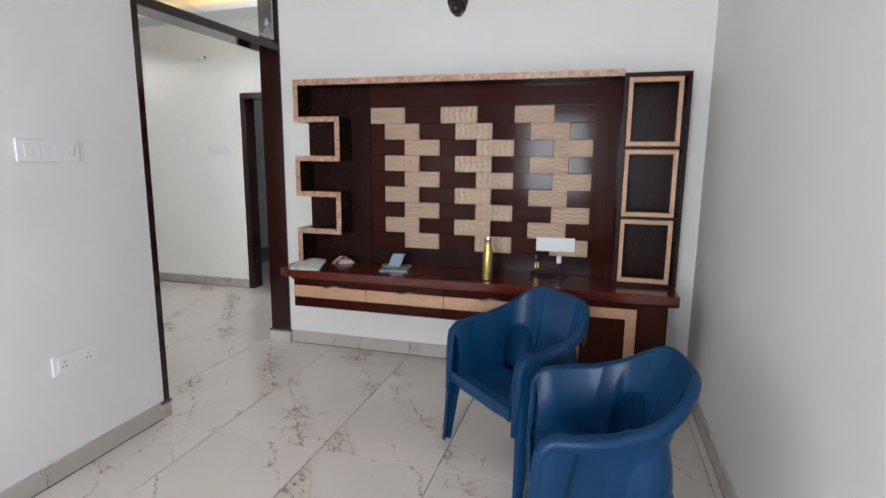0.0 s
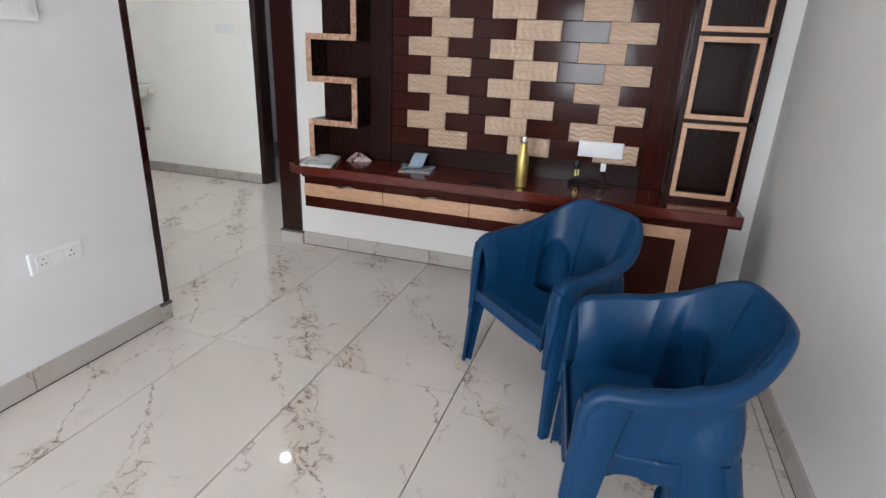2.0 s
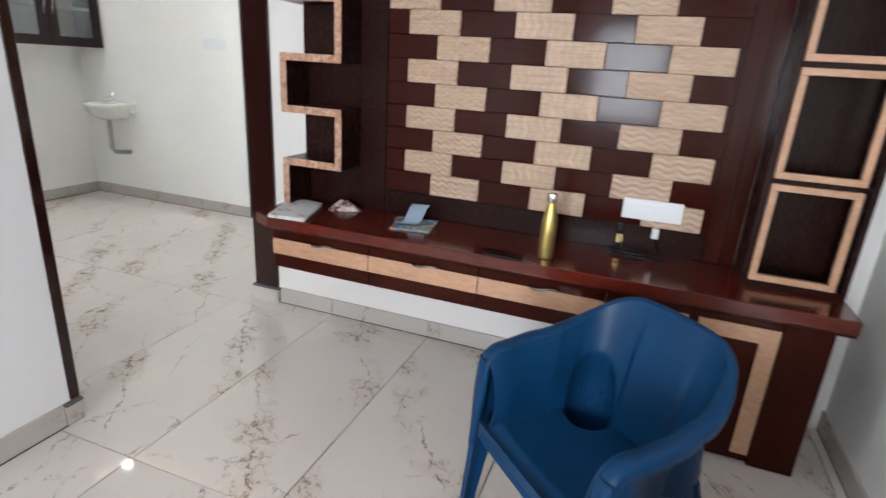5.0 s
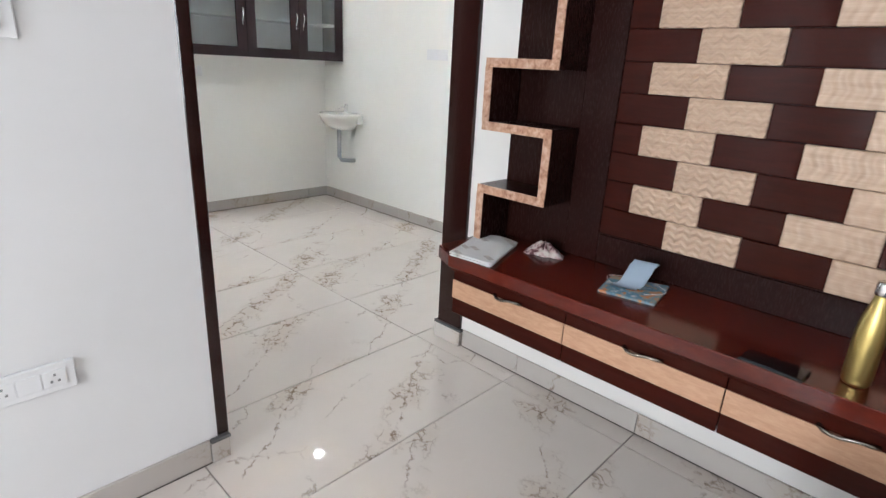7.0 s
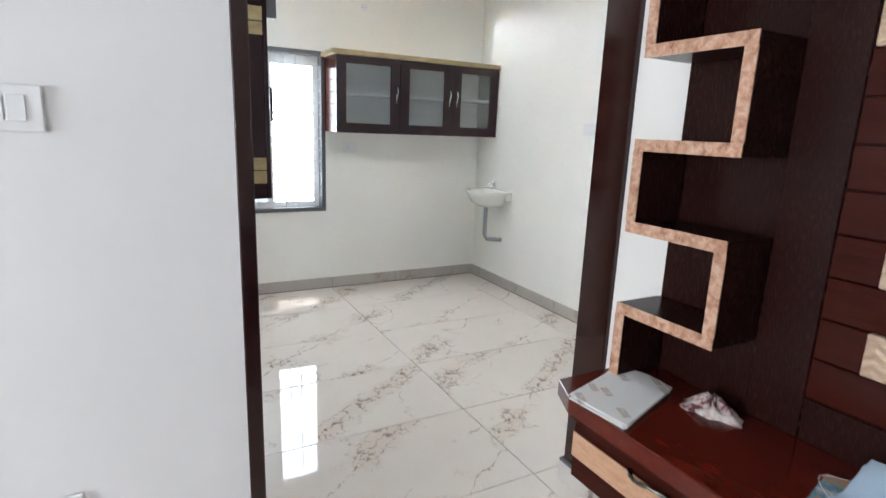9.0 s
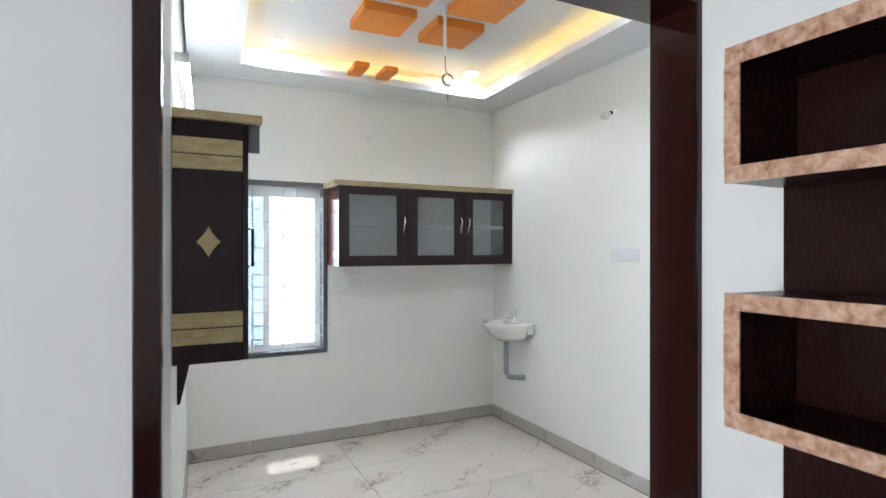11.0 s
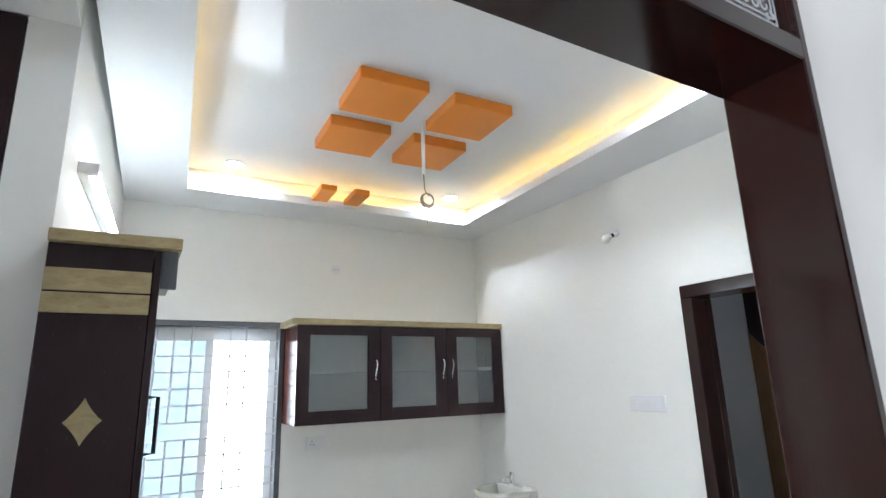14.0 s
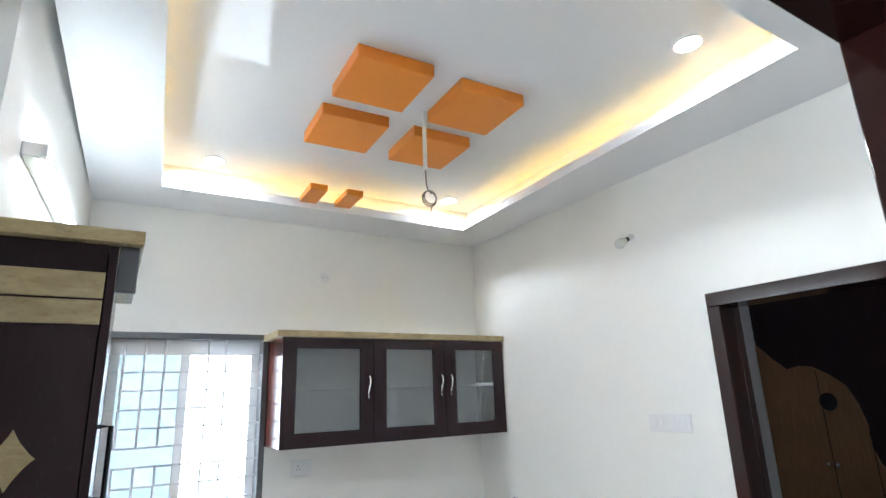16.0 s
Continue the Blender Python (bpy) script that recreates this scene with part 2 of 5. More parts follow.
def marble(name, base, vein, amount=1.0):
    """Polished vitrified tile: pale ground, slanting brown streaks that break into crackled clusters."""
    m = mat(name, base, 0.06, coat=0.0, spec=0.5)
    g = Graph(m)
    v = g.coords((1, 1, 1), 5.0)
    warp = g.node("ShaderNodeTexNoise", Vector=v, Scale=2.6, Detail=8.0, Roughness=0.68)
    add = g.t.nodes.new("ShaderNodeMix")
    add.data_type, add.blend_type = 'RGBA', 'ADD'
    add.inputs[0].default_value = 0.30
    g.t.links.new(v, add.inputs[6])
    g.t.links.new(warp.outputs["Color"], add.inputs[7])
    mp = g.node("ShaderNodeMapping", Vector=add.outputs[2], Rotation=(0, 0, -0.62))
    across = g.node("ShaderNodeSeparateXYZ", Vector=mp.outputs[0]).outputs["X"]
    d = g.maths('PINGPONG', across, 0.255)
    along = g.ramp(g.noise(v, 2.6, 2, 0.5), [(0.475, (0, 0, 0)), (0.565, (1, 1, 1))])
    tails = g.ramp(g.noise(v, 3.4, 2, 0.5, 0.4), [(0.40, (0, 0, 0)), (0.50, (1, 1, 1))])
    broken = g.ramp(g.noise(v, 26, 3), [(0.40, (0.05,) * 3), (0.56, (1, 1, 1))])
    band = g.maths('MULTIPLY', g.ramp(d, [(0.0, (1, 1, 1)), (0.05, (0.85,) * 3), (0.10, (0, 0, 0))]), along)
    thin = g.maths('MULTIPLY', g.ramp(d, [(0.0, (1, 1, 1)), (0.0025, (0.8,) * 3), (0.006, (0, 0, 0))]), g.maths('MULTIPLY', tails, broken))
    stretched = g.node("ShaderNodeMapping", Vector=mp.outputs[0], Scale=(1.0, 0.55, 1))
    cell = g.node("ShaderNodeTexVoronoi", Vector=stretched.outputs[0], Scale=17.0)
    cell.feature = 'DISTANCE_TO_EDGE'
    crack = g.ramp(cell.outputs["Distance"], [(0.0, (1, 1, 1)), (0.035, (0.75,) * 3), (0.09, (0, 0, 0))])
    crack = g.maths('MULTIPLY', g.maths('MULTIPLY', crack, band), broken)
    wide = g.node("ShaderNodeTexVoronoi", Vector=stretched.outputs[0], Scale=2.6)
    wide.feature = 'DISTANCE_TO_EDGE'
    branch = g.ramp(wide.outputs["Distance"], [(0.0, (1, 1, 1)), (0.006, (0.7,) * 3), (0.016, (0, 0, 0))])
    patch = g.ramp(g.noise(v, 2.9, 3, 0.55), [(0.52, (0, 0, 0)), (0.60, (0.7,) * 3)])
    branch = g.maths('MULTIPLY', branch, g.maths('MULTIPLY', patch, broken))
    fac = g.maths('MINIMUM', g.maths('ADD', g.maths('ADD', thin, crack), branch), 1.0)
    cloud = g.noise(v, 1.7, 5, 0.6)
    ground = g.ramp(cloud, [(0.3, tuple(c * 0.93 for c in base)), (0.7, base)])
    ground = g.mix(g.maths('MULTIPLY', band, 0.20), ground, (0.40, 0.285, 0.175))
    g.colour(g.mix(g.maths('MULTIPLY', fac, 0.84 * amount), ground, vein))
    g.rough(g.ramp(cloud, [(0.3, (0.02,) * 3), (0.7, (0.045,) * 3)]))
    g.bump(g.noise(v, 4.0, 2), 0.006, 0.006)
    return m


M["tile"] = marble("veined_cream_floor_tile", (0.685, 0.620, 0.560), (0.165, 0.098, 0.052))
M["skirt"] = marble("veined_grey_skirting_tile", (0.49, 0.45, 0.41), (0.17, 0.105, 0.065), 0.8)

# glass
m = mat("clear_glass", (1, 1, 1), 0.0)
m.node_tree.nodes["Principled BSDF"].inputs["Transmission Weight"].default_value = 1.0
m.node_tree.nodes["Principled BSDF"].inputs["IOR"].default_value = 1.45
M["glass"] = m
m = mat("pale_blue_window_glass", (0.55, 0.66, 0.72), 0.2)
m.node_tree.nodes["Principled BSDF"].inputs["Transmission Weight"].default_value = 0.3
M["blue_pane"] = m
m = mat("frosted_glass", (0.86, 0.90, 0.91), 0.07)
b = m.node_tree.nodes["Principled BSDF"]
b.inputs["Transmission Weight"].default_value = 0.9
g = Graph(m)
up = g.node("ShaderNodeSeparateXYZ", Vector=g.coords()).outputs["Z"]
reed = g.maths('SINE', g.maths('MULTIPLY', up, 2 * math.pi / 0.019))
g.bump(g.maths('ADD', reed, g.noise(g.coords(), 3, 2)), 0.10, 0.0010)
# the ribs' shading is put into the tint as faint stripes
g.colour(g.ramp(g.maths('ADD', g.maths('MULTIPLY', reed, 0.5), 0.5), [(0.0, (0.80, 0.85, 0.86)), (0.6, (0.88, 0.92, 0.925))]))
M["frost"] = m


def glow(name, colour, strength):
    m = mat(name, colour, 0.5)
    b = m.node_tree.nodes["Principled BSDF"]
    b.inputs["Emission Color"].default_value = (*colour, 1)
    b.inputs["Emission Strength"].default_value = strength
    return m


M["tube"] = glow("lit_tube", (0.93, 0.99, 1.0), 20.0)
M["spot"] = glow("lit_downlight", (0.97, 0.985, 1.0), 270.0)
M["led"] = glow("warm_led_strip", (1.0, 0.62, 0.13), 18.0)
M["daylight"] = glow("bright_hazy_daylight", (0.93, 0.97, 1.0), 7.0)
M["bulb"] = mat("opal_glass_bulb", (0.75, 0.75, 0.72), 0.15)

# printed newspaper and magazine wrapper
m = mat("printed_newspaper", (0.5, 0.49, 0.46), 0.8)
g = Graph(m)
v = g.coords((1, 1, 1), 0, (0, 0, 0.4))
sep = g.node("ShaderNodeSeparateXYZ", Vector=v)
lines = g.maths('GREATER_THAN', g.maths('SINE', g.maths('MULTIPLY', sep.outputs["Y"], 2 * math.pi / 0.0042)), 0.1)
br = g.node("ShaderNodeTexBrick", Vector=v, Scale=8.0, Color1=(0, 0, 0, 1), Color2=(1, 1, 1, 1), Mortar=(0, 0, 0, 1))
g.put(br, "Mortar Size", 0.03)
blocks = g.ramp(br.outputs["Color"], [(0.80, (0, 0, 0)), (0.81, (1, 1, 1))])
print_ = g.ramp(g.noise(v, 60, 2), [(0.35, (0.16, 0.12, 0.10)), (0.65, (0.50, 0.40, 0.33))])
c = g.mix(g.maths('MULTIPLY', lines, 0.22), (0.69, 0.685, 0.665), (0.32, 0.32, 0.33))
g.colour(g.mix(g.maths('MULTIPLY', blocks, 0.55), c, print_))
M["news"] = m
m = mat("printed_wrapper", (0.3, 0.35, 0.35), 0.2)
g = Graph(m)
v = g.coords((1, 1, 1))
g.colour(g.ramp(g.noise(v, 20, 4, 0.65, 0.6), [(0.34, (0.50, 0.53, 0.54)), (0.45, (0.10, 0.24, 0.33)), (0.56, (0.30, 0.33, 0.30)), (0.61, (0.58, 0.20, 0.04)), (0.72, (0.40, 0.44, 0.44))]))
M["wrapper"] = m
m = mat("patterned_cotton", (0.5, 0.42, 0.40), 0.9)
g = Graph(m)
v = g.coords()
g.colour(g.ramp(g.noise(v, 38, 2), [(0.40, (0.10, 0.035, 0.04)), (0.48, (0.50, 0.36, 0.34)), (0.60, (0.62, 0.57, 0.52))]))
M["cotton"] = m

# ---- building helpers ----


def box(bm, x0, x1, y0, y1, z0, z1, bevel=0.0):
    x0, x1, y0, y1, z0, z1 = min(x0, x1), max(x0, x1), min(y0, y1), max(y0, y1), min(z0, z1), max(z0, z1)
    vs = [bm.verts.new((x, y, z)) for x in (x0, x1) for y in (y0, y1) for z in (z0, z1)]
    fs = [bm.faces.new([vs[i] for i in q]) for q in ((0, 1, 3, 2), (4, 6, 7, 5), (0, 4, 5, 1), (2, 3, 7, 6), (0, 2, 6, 4), (1, 5, 7, 3))]
    if bevel:
        es = {e for f in fs for e in f.edges}
        bmesh.ops.bevel(bm, geom=list(es), offset=bevel, segments=1, affect='EDGES', profile=0.5)
    return bm


def boxes(*rows, bevel=0.0):
    bm = bmesh.new()
    for r in rows:
        box(bm, *r, bevel=bevel)
    return bm


def prism(points, axis, a, b, bevel=0.0):
    """A polygon pushed along an axis from a to b. Points are in the two other axes, in x, y, z order."""
    bm = bmesh.new()

    def at(p, d):
        return {'x': (d, p[0], p[1]), 'y': (p[0], d, p[1]), 'z': (p[0], p[1], d)}[axis]
    lo, hi = [bm.verts.new(at(p, a)) for p in points], [bm.verts.new(at(p, b)) for p in points]
    bm.faces.new(lo)
    bm.faces.new(hi)
    n = len(points)
    for i in range(n):
        bm.faces.new((lo[i], lo[(i + 1) % n], hi[(i + 1) % n], hi[i]))
    bmesh.ops.recalc_face_normals(bm, faces=bm.faces)
    if bevel:
        bmesh.ops.bevel(bm, geom=list(bm.edges), offset=bevel, segments=1, affect='EDGES', profile=0.5)
    return bm


def turned(profile, centre=(0, 0, 0), steps=24):
    """A solid of revolution about z from (radius, height) rows."""
    bm = bmesh.new()
    rings = []
    for r, z in profile:
        if r < 1e-6:
            rings.append([bm.verts.new((centre[0], centre[1], centre[2] + z))])
        else:
            rings.append([bm.verts.new((centre[0] + r * math.cos(2 * math.pi * i / steps), centre[1] + r * math.sin(2 * math.pi * i / steps), centre[2] + z)) for i in range(steps)])
    for a, b in zip(rings, rings[1:]):
        for i in range(steps):
            j = (i + 1) % steps
            q = [a[i % len(a)], a[j % len(a)], b[j % len(b)], b[i % len(b)]]
            q = [p for k, p in enumerate(q) if p not in q[:k]]
            if len(q) > 2:
                bm.faces.new(q)
    bmesh.ops.recalc_face_normals(bm, faces=bm.faces)
    return bm


def tube(points, radius, sides=8, closed=False):
    """A round bar along a line of points; radius may be a list."""
    bm = bmesh.new()
    pts = [Vector(p) for p in points]
    n = len(pts)
    rings = []
    for i, p in enumerate(pts):
        a, b = pts[(i - 1) % n] if closed or i else p, pts[(i + 1) % n] if closed or i < n - 1 else p
        d = (b - a).normalized()
        u = d.cross(Vector((0, 0, 1)) if abs(d.z) < 0.9 else Vector((1, 0, 0))).normalized()
        w = d.cross(u)
        r = radius[i] if isinstance(radius, (list, tuple)) else radius
        rings.append([bm.verts.new(p + r * (math.cos(2 * math.pi * k / sides) * u + math.sin(2 * math.pi * k / sides) * w)) for k in range(sides)])
    for i in range(n if closed else n - 1):
        a, b = rings[i], rings[(i + 1) % n]
        for k in range(sides):
            bm.faces.new((a[k], a[(k + 1) % sides], b[(k + 1) % sides], b[k]))
    if not closed:
        bm.faces.new(rings[0])
        bm.faces.new(rings[-1])
    bmesh.ops.recalc_face_normals(bm, faces=bm.faces)
    return bm


def smoothstep(a, b, x):
    s = min(max((x - a) / (b - a), 0), 1)
    return s * s * (3 - 2 * s)


ORIGIN = {}


def thing(name, at, label, category, group=""):
    ob = new(name)
    ob.location, ob.empty_display_size = at, 0.1
    ORIGIN[ob.name] = Vector(at)
    return tagged(ob, label, category, group)


def mesh_of(name, bm, material, shift=(0, 0, 0), smooth=False):
    bmesh.ops.translate(bm, verts=bm.verts, vec=[-c for c in shift])
    bmesh.ops.recalc_face_normals(bm, faces=bm.faces)
    data = bpy.data.meshes.new(name)
    bm.to_mesh(data)
    bm.free()
    data.materials.append(material)
    if smooth:
        data.polygons.foreach_set("use_smooth", [True] * len(data.polygons))
    return data


def part(name, bm, material, parent, label="", smooth=False):
    """One mesh, given in world places, under a thing or a part."""
    shift = ORIGIN[parent.name]
    ob = new(name, mesh_of(name, bm, material, shift, smooth))
    ob.parent = parent
    ORIGIN[ob.name] = shift
    return tagged(ob, label)


def solid(name, bm, material, label="", category="", kind="", smooth=False, group="", at=None):
    """One top-level mesh."""
    shift = Vector(at) if at else Vector((0, 0, 0))
    ob = new(name, mesh_of(name, bm, material, shift, smooth))
    ob.location = shift
    ORIGIN[ob.name] = shift
    return tagged(ob, label, category, group, kind)


# ---- the plan, in metres ----
XL, XD = -1.90, -2.06          # the living room's side wall: living face, dining face
XR = 1.050                     # the living room's other side wall
YT = 4.45                      # television wall
YS = -2.5                      # wall behind the walk's start
XB = -5.258                    # dining room's end wall
YN = 5.874                     # dining room's wall with the door
YK = 3.155                     # dining room's wall to the kitchen
OP0, OP1 = 3.147, 4.43         # the big opening
CEIL, RIM, TRAY = 2.95, 2.86, 3.04
T = 0.15

# ---- structure ----
S = "structure"
# floor slab, with tiles laid on it at the end of the file
floor = solid("floor", boxes((XB - 0.3, XR + 0.2, YS - 0.2, 9.4, -0.16, -0.012)), M["grout"], "grey grout bed under polished floor tiles", "floor", S)
solid("wall_living_side", boxes((XD, XL, YS, OP0 - 0.042, 0, CEIL)), M["wall"], "white painted wall beside the wide opening", "wall", S)
solid("wall_over_opening", boxes((XD, XL, OP0 - 0.042, OP1 + 0.02, 2.74, CEIL + 0.2)), M["wall"], "white painted wall above the glazed transom", "wall", S)
solid("wall_television", boxes((XL, XR + T, YT, YT + T, 0, CEIL)), M["wall_warm"], "warm white painted wall behind the wooden television unit", "wall", S)
solid("wall_pier", boxes((XD, XL, OP1 + 0.042, YN, 0, CEIL + 0.2)), M["wall_cream"], "cream painted wall end past the opening", "wall", S)
solid("wall_living_far", boxes((XR, XR + T, YS, YT, 0, CEIL)), M["wall_warm"], "plain warm white painted wall beside the chairs", "wall", S)
# wall behind the start, with a wide window
LX0, LX1, LZ0, LZ1 = -0.88, 0.18, 0.80, 2.20
solid("wall_living_back", boxes((XD, LX0, YS - T, YS, 0, CEIL), (LX1, XR + T, YS - T, YS, 0, CEIL), (LX0, LX1, YS - T, YS, LZ1, CEIL), (LX0, LX1, YS - T, YS, 0, LZ0)), M["wall"], "white painted wall with a window", "wall", S)
solid("ceiling_living", boxes((XD, XR + T, YS - T, YT + T, CEIL, CEIL + 0.12)), M["ceiling"], "plain white living room ceiling", "ceiling", S)

# dining room
WY0, WY1, WZ0, WZ1 = 3.40, 4.285, 0.73, 2.105
solid("wall_dining_end", boxes((XB - T, XB, YK - 0.2, WY0, 0, 3.2), (XB - T, XB, WY1, YN + T, 0, 3.2), (XB - T, XB, WY0, WY1, 0, WZ0), (XB - T, XB, WY0, WY1, WZ1, 3.2)), M["wall_cream"], "cream painted wall with a barred window", "wall", S)
DX0, DX1, DZ = -3.29, -2.36, 2.13
solid("wall_dining_door", boxes((XB, DX0, YN, YN + T, 0, 3.2), (DX1, XR + T, YN, YN + T, 0, 3.2), (DX0, DX1, YN, YN + T, DZ, 3.2)), M["wall_cream"], "cream painted wall with a door to the bedroom", "wall", S)
solid("wall_kitchen", prism([(-3.3, 3.02), (-3.3, YK), (XB, 3.25), (XB, 3.02)], 'z', 0, 3.2), M["wall_cream"], "cream painted wall between dining room and kitchen", "wall", S)
solid("ceiling_kitchen", boxes((XB - T, XD, YS, YK - 0.002, 2.80, 3.2)), M["wall_cream"], "plain painted kitchen ceiling and beam", "ceiling", S)
# this wall's window opening is assumed, made for the added kitchen lamp
solid("wall_kitchen_back", boxes((XB - T, -3.20, YS - T, YS, 0, 2.8), (-2.16, XD, YS - T, YS, 0, 2.8), (-3.20, -2.16, YS - T, YS, 0, 0.92), (-3.20, -2.16, YS - T, YS, 2.18, 2.8), (XB - T, XB, YS, YK - 0.2, 0, 2.8)), M["wall_cream"], "plain painted kitchen wall with an assumed, unseen window opening", "wall", S)
# tray opening, a little out of square with the door wall
TRAY_AT = [(-4.89, 3.580), (-4.89, 5.552), (-2.51, 5.445), (-2.51, 3.432)]
OUTER = [(XB, 3.25), (XB, YN), (XD, YN), (XD, YK)]


def grown(points, d):
    (x0, y0), (_, y1), (x2, y2), (_, y3) = points
    return [(x0 - d, y0 - d), (x0 - d, y1 + d), (x2 + d, y2 + d), (x2 + d, y3 - d)]


def ring(inner, outer, z0, z1):
    """A flat frame between two four-cornered outlines."""
    bm = bmesh.new()
    vs = [[bm.verts.new((*p, z)) for p in loop] for loop in (inner, outer) for z in (z0, z1)]
    for a, b in ((0, 1), (1, 3), (3, 2), (2, 0)):
        for k in range(4):
            bm.faces.new((vs[a][k], vs[a][(k + 1) % 4], vs[b][(k + 1) % 4], vs[b][k]))
    bmesh.ops.recalc_face_normals(bm, faces=bm.faces)
    return bm


R = 0.11                       # depth of the light cove behind the lip
solid("ceiling_rim", ring(TRAY_AT, OUTER, RIM, RIM + 0.038), M["rim"], "white dropped ceiling border with a light cove", "ceiling", S)
up = ring(grown(TRAY_AT, R), OUTER, RIM + 0.038, TRAY)
box(up, XB, XD, YK - 0.1, YN, TRAY, TRAY + 0.1)
solid("ceiling_dining", up, M["ceiling"], "glossy white tray ceiling", "ceiling", S)
strip = thing("cove_light", (-4.9, 3.6, RIM + 0.038), "warm yellow light strip hidden in the ceiling cove", "light strip")
# added, unseen shield and hood that keep the strip's light off the tray
part("channel", ring(grown(TRAY_AT, 0.012), grown(TRAY_AT, 0.018), RIM + 0.0385, RIM + 0.061), M["ceiling"], strip, "unseen white shield beside the light strip")
part("hood", ring(grown(TRAY_AT, 0.0125), grown(TRAY_AT, 0.030), RIM + 0.0615, RIM + 0.0645), M["ceiling"], strip, "unseen white hood over the light strip")
near_, far_ = grown(TRAY_AT, 0.0185), grown(TRAY_AT, 0.022)
for k in range(4):
    p, q, r_, s_ = near_[k], near_[(k + 1) % 4], far_[(k + 1) % 4], far_[k]
    part("led_strip", prism([p, q, r_, s_], 'z', RIM + 0.0425, RIM + 0.0575), M["led"], strip)

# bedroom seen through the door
# the side opening is assumed, out of view, for the added bedroom lamp
solid("wall_bedroom", boxes((-4.84, -4.74, YN + T, 9.2, 0, 2.9), (-4.74, -0.5, 9.2, 9.3, 0, 2.9), (-0.6, -0.5, YN + T, 7.05, 0, 2.9), (-0.6, -0.5, 8.15, 9.2, 0, 2.9), (-0.6, -0.5, 7.05, 8.15, 0, 0.9), (-0.6, -0.5, 7.05, 8.15, 2.1, 2.9)), M["wall"], "plain bedroom walls with an assumed, unseen side opening", "wall", S)
solid("ceiling_bedroom", boxes((-4.84, -0.5, YN + T, 9.3, 2.9, 3.0)), M["ceiling"], "plain bedroom ceiling", "ceiling", S)

# frame of the big opening, with a glazed transom
fr = thing("opening_frame", (XD, OP0, 0.1), "varnished dark wooden frame of the wide opening with glazed transom", "door frame")
part("jamb", boxes((XD, XL + 0.004, OP0 - 0.042, OP0, 0.1, 2.74), bevel=0.003), M["frame"], fr)
part("jamb", boxes((XD, XL + 0.004, OP1, OP1 + 0.042, 0.1, 2.74), bevel=0.003), M["frame"], fr)
part("header", boxes((XD, XL + 0.006, OP0, OP1, 2.243, 2.287), bevel=0.003), M["frame"], fr)
part("top_rail", boxes((XD, XL + 0.004, OP0, OP1, 2.70, 2.74), bevel=0.003), M["frame"], fr)
GXP = XL - 0.022
for x0, x1 in ((GXP - 0.02, GXP - 0.006), (GXP + 0.006, GXP + 0.02)):
    part("bead", boxes((x0, x1, OP0, OP1, 2.287, 2.297), bevel=0.001), M["frame"], fr)
pane = part("glass_pane", boxes((GXP - 0.003, GXP + 0.003, OP0, OP1, 2.288, 2.70)), M["glass"], fr, "clear glass with etched floral corners")
pane.visible_shadow = False
# etched borders and scrolls in the lower corners
def disc_band(bm, cy, cz, r0, r1, a0=0.0, a1=2 * math.pi, steps=18):
    """A thin flat arc on the glass between two radii."""
    x0, x1 = GXP + 0.0035, GXP + 0.0045
    rows = [[bm.verts.new((x, cy + r * math.cos(a0 + (a1 - a0) * k / steps), cz + r * math.sin(a0 + (a1 - a0) * k / steps))) for x, r in ((x0, r0), (x0, r1), (x1, r1), (x1, r0))] for k in range(steps + 1)]
    for p, q in zip(rows, rows[1:]):
        for k in range(4):
            bm.faces.new((p[k], p[(k + 1) % 4], q[(k + 1) % 4], q[k]))
    bm.faces.new(rows[0])
    bm.faces.new(rows[-1])


def disc_leaf(bm, cy, cz, length, width, turn):
    pts = []
    for k in range(12):
        a = 2 * math.pi * k / 12
        u, w_ = length * math.cos(a), width * math.sin(a) * (1 - 0.35 * math.cos(a))
        pts.append((cy + u * math.cos(turn) - w_ * math.sin(turn), cz + u * math.sin(turn) + w_ * math.cos(turn)))
    lo, hi = [[bm.verts.new((x, *q)) for q in pts] for x in (GXP + 0.0035, GXP + 0.0045)]
    bm.faces.new(lo)
    bm.faces.new(hi)
    for k in range(12):
        bm.faces.new((lo[k], lo[(k + 1) % 12], hi[(k + 1) % 12], hi[k]))


SCROLLS = ((0.060, 0.060, 0.013), (0.088, 0.056, 0.012), (0.062, 0.090, 0.012), (0.090, 0.088, 0.014), (0.048, 0.118, 0.007), (0.118, 0.052, 0.008), (0.116, 0.078, 0.009), (0.052, 0.036, 0.008))
LEAVES = ((0.098, 0.120, 0.022, 0.008, 1.9), (0.118, 0.112, 0.018, 0.007, 2.5), (0.084, 0.128, 0.018, 0.007, 1.2), (0.108, 0.145, 0.020, 0.006, 1.9), (0.036, 0.045, 0.012, 0.005, 0.8), (0.132, 0.062, 0.012, 0.005, 2.9))
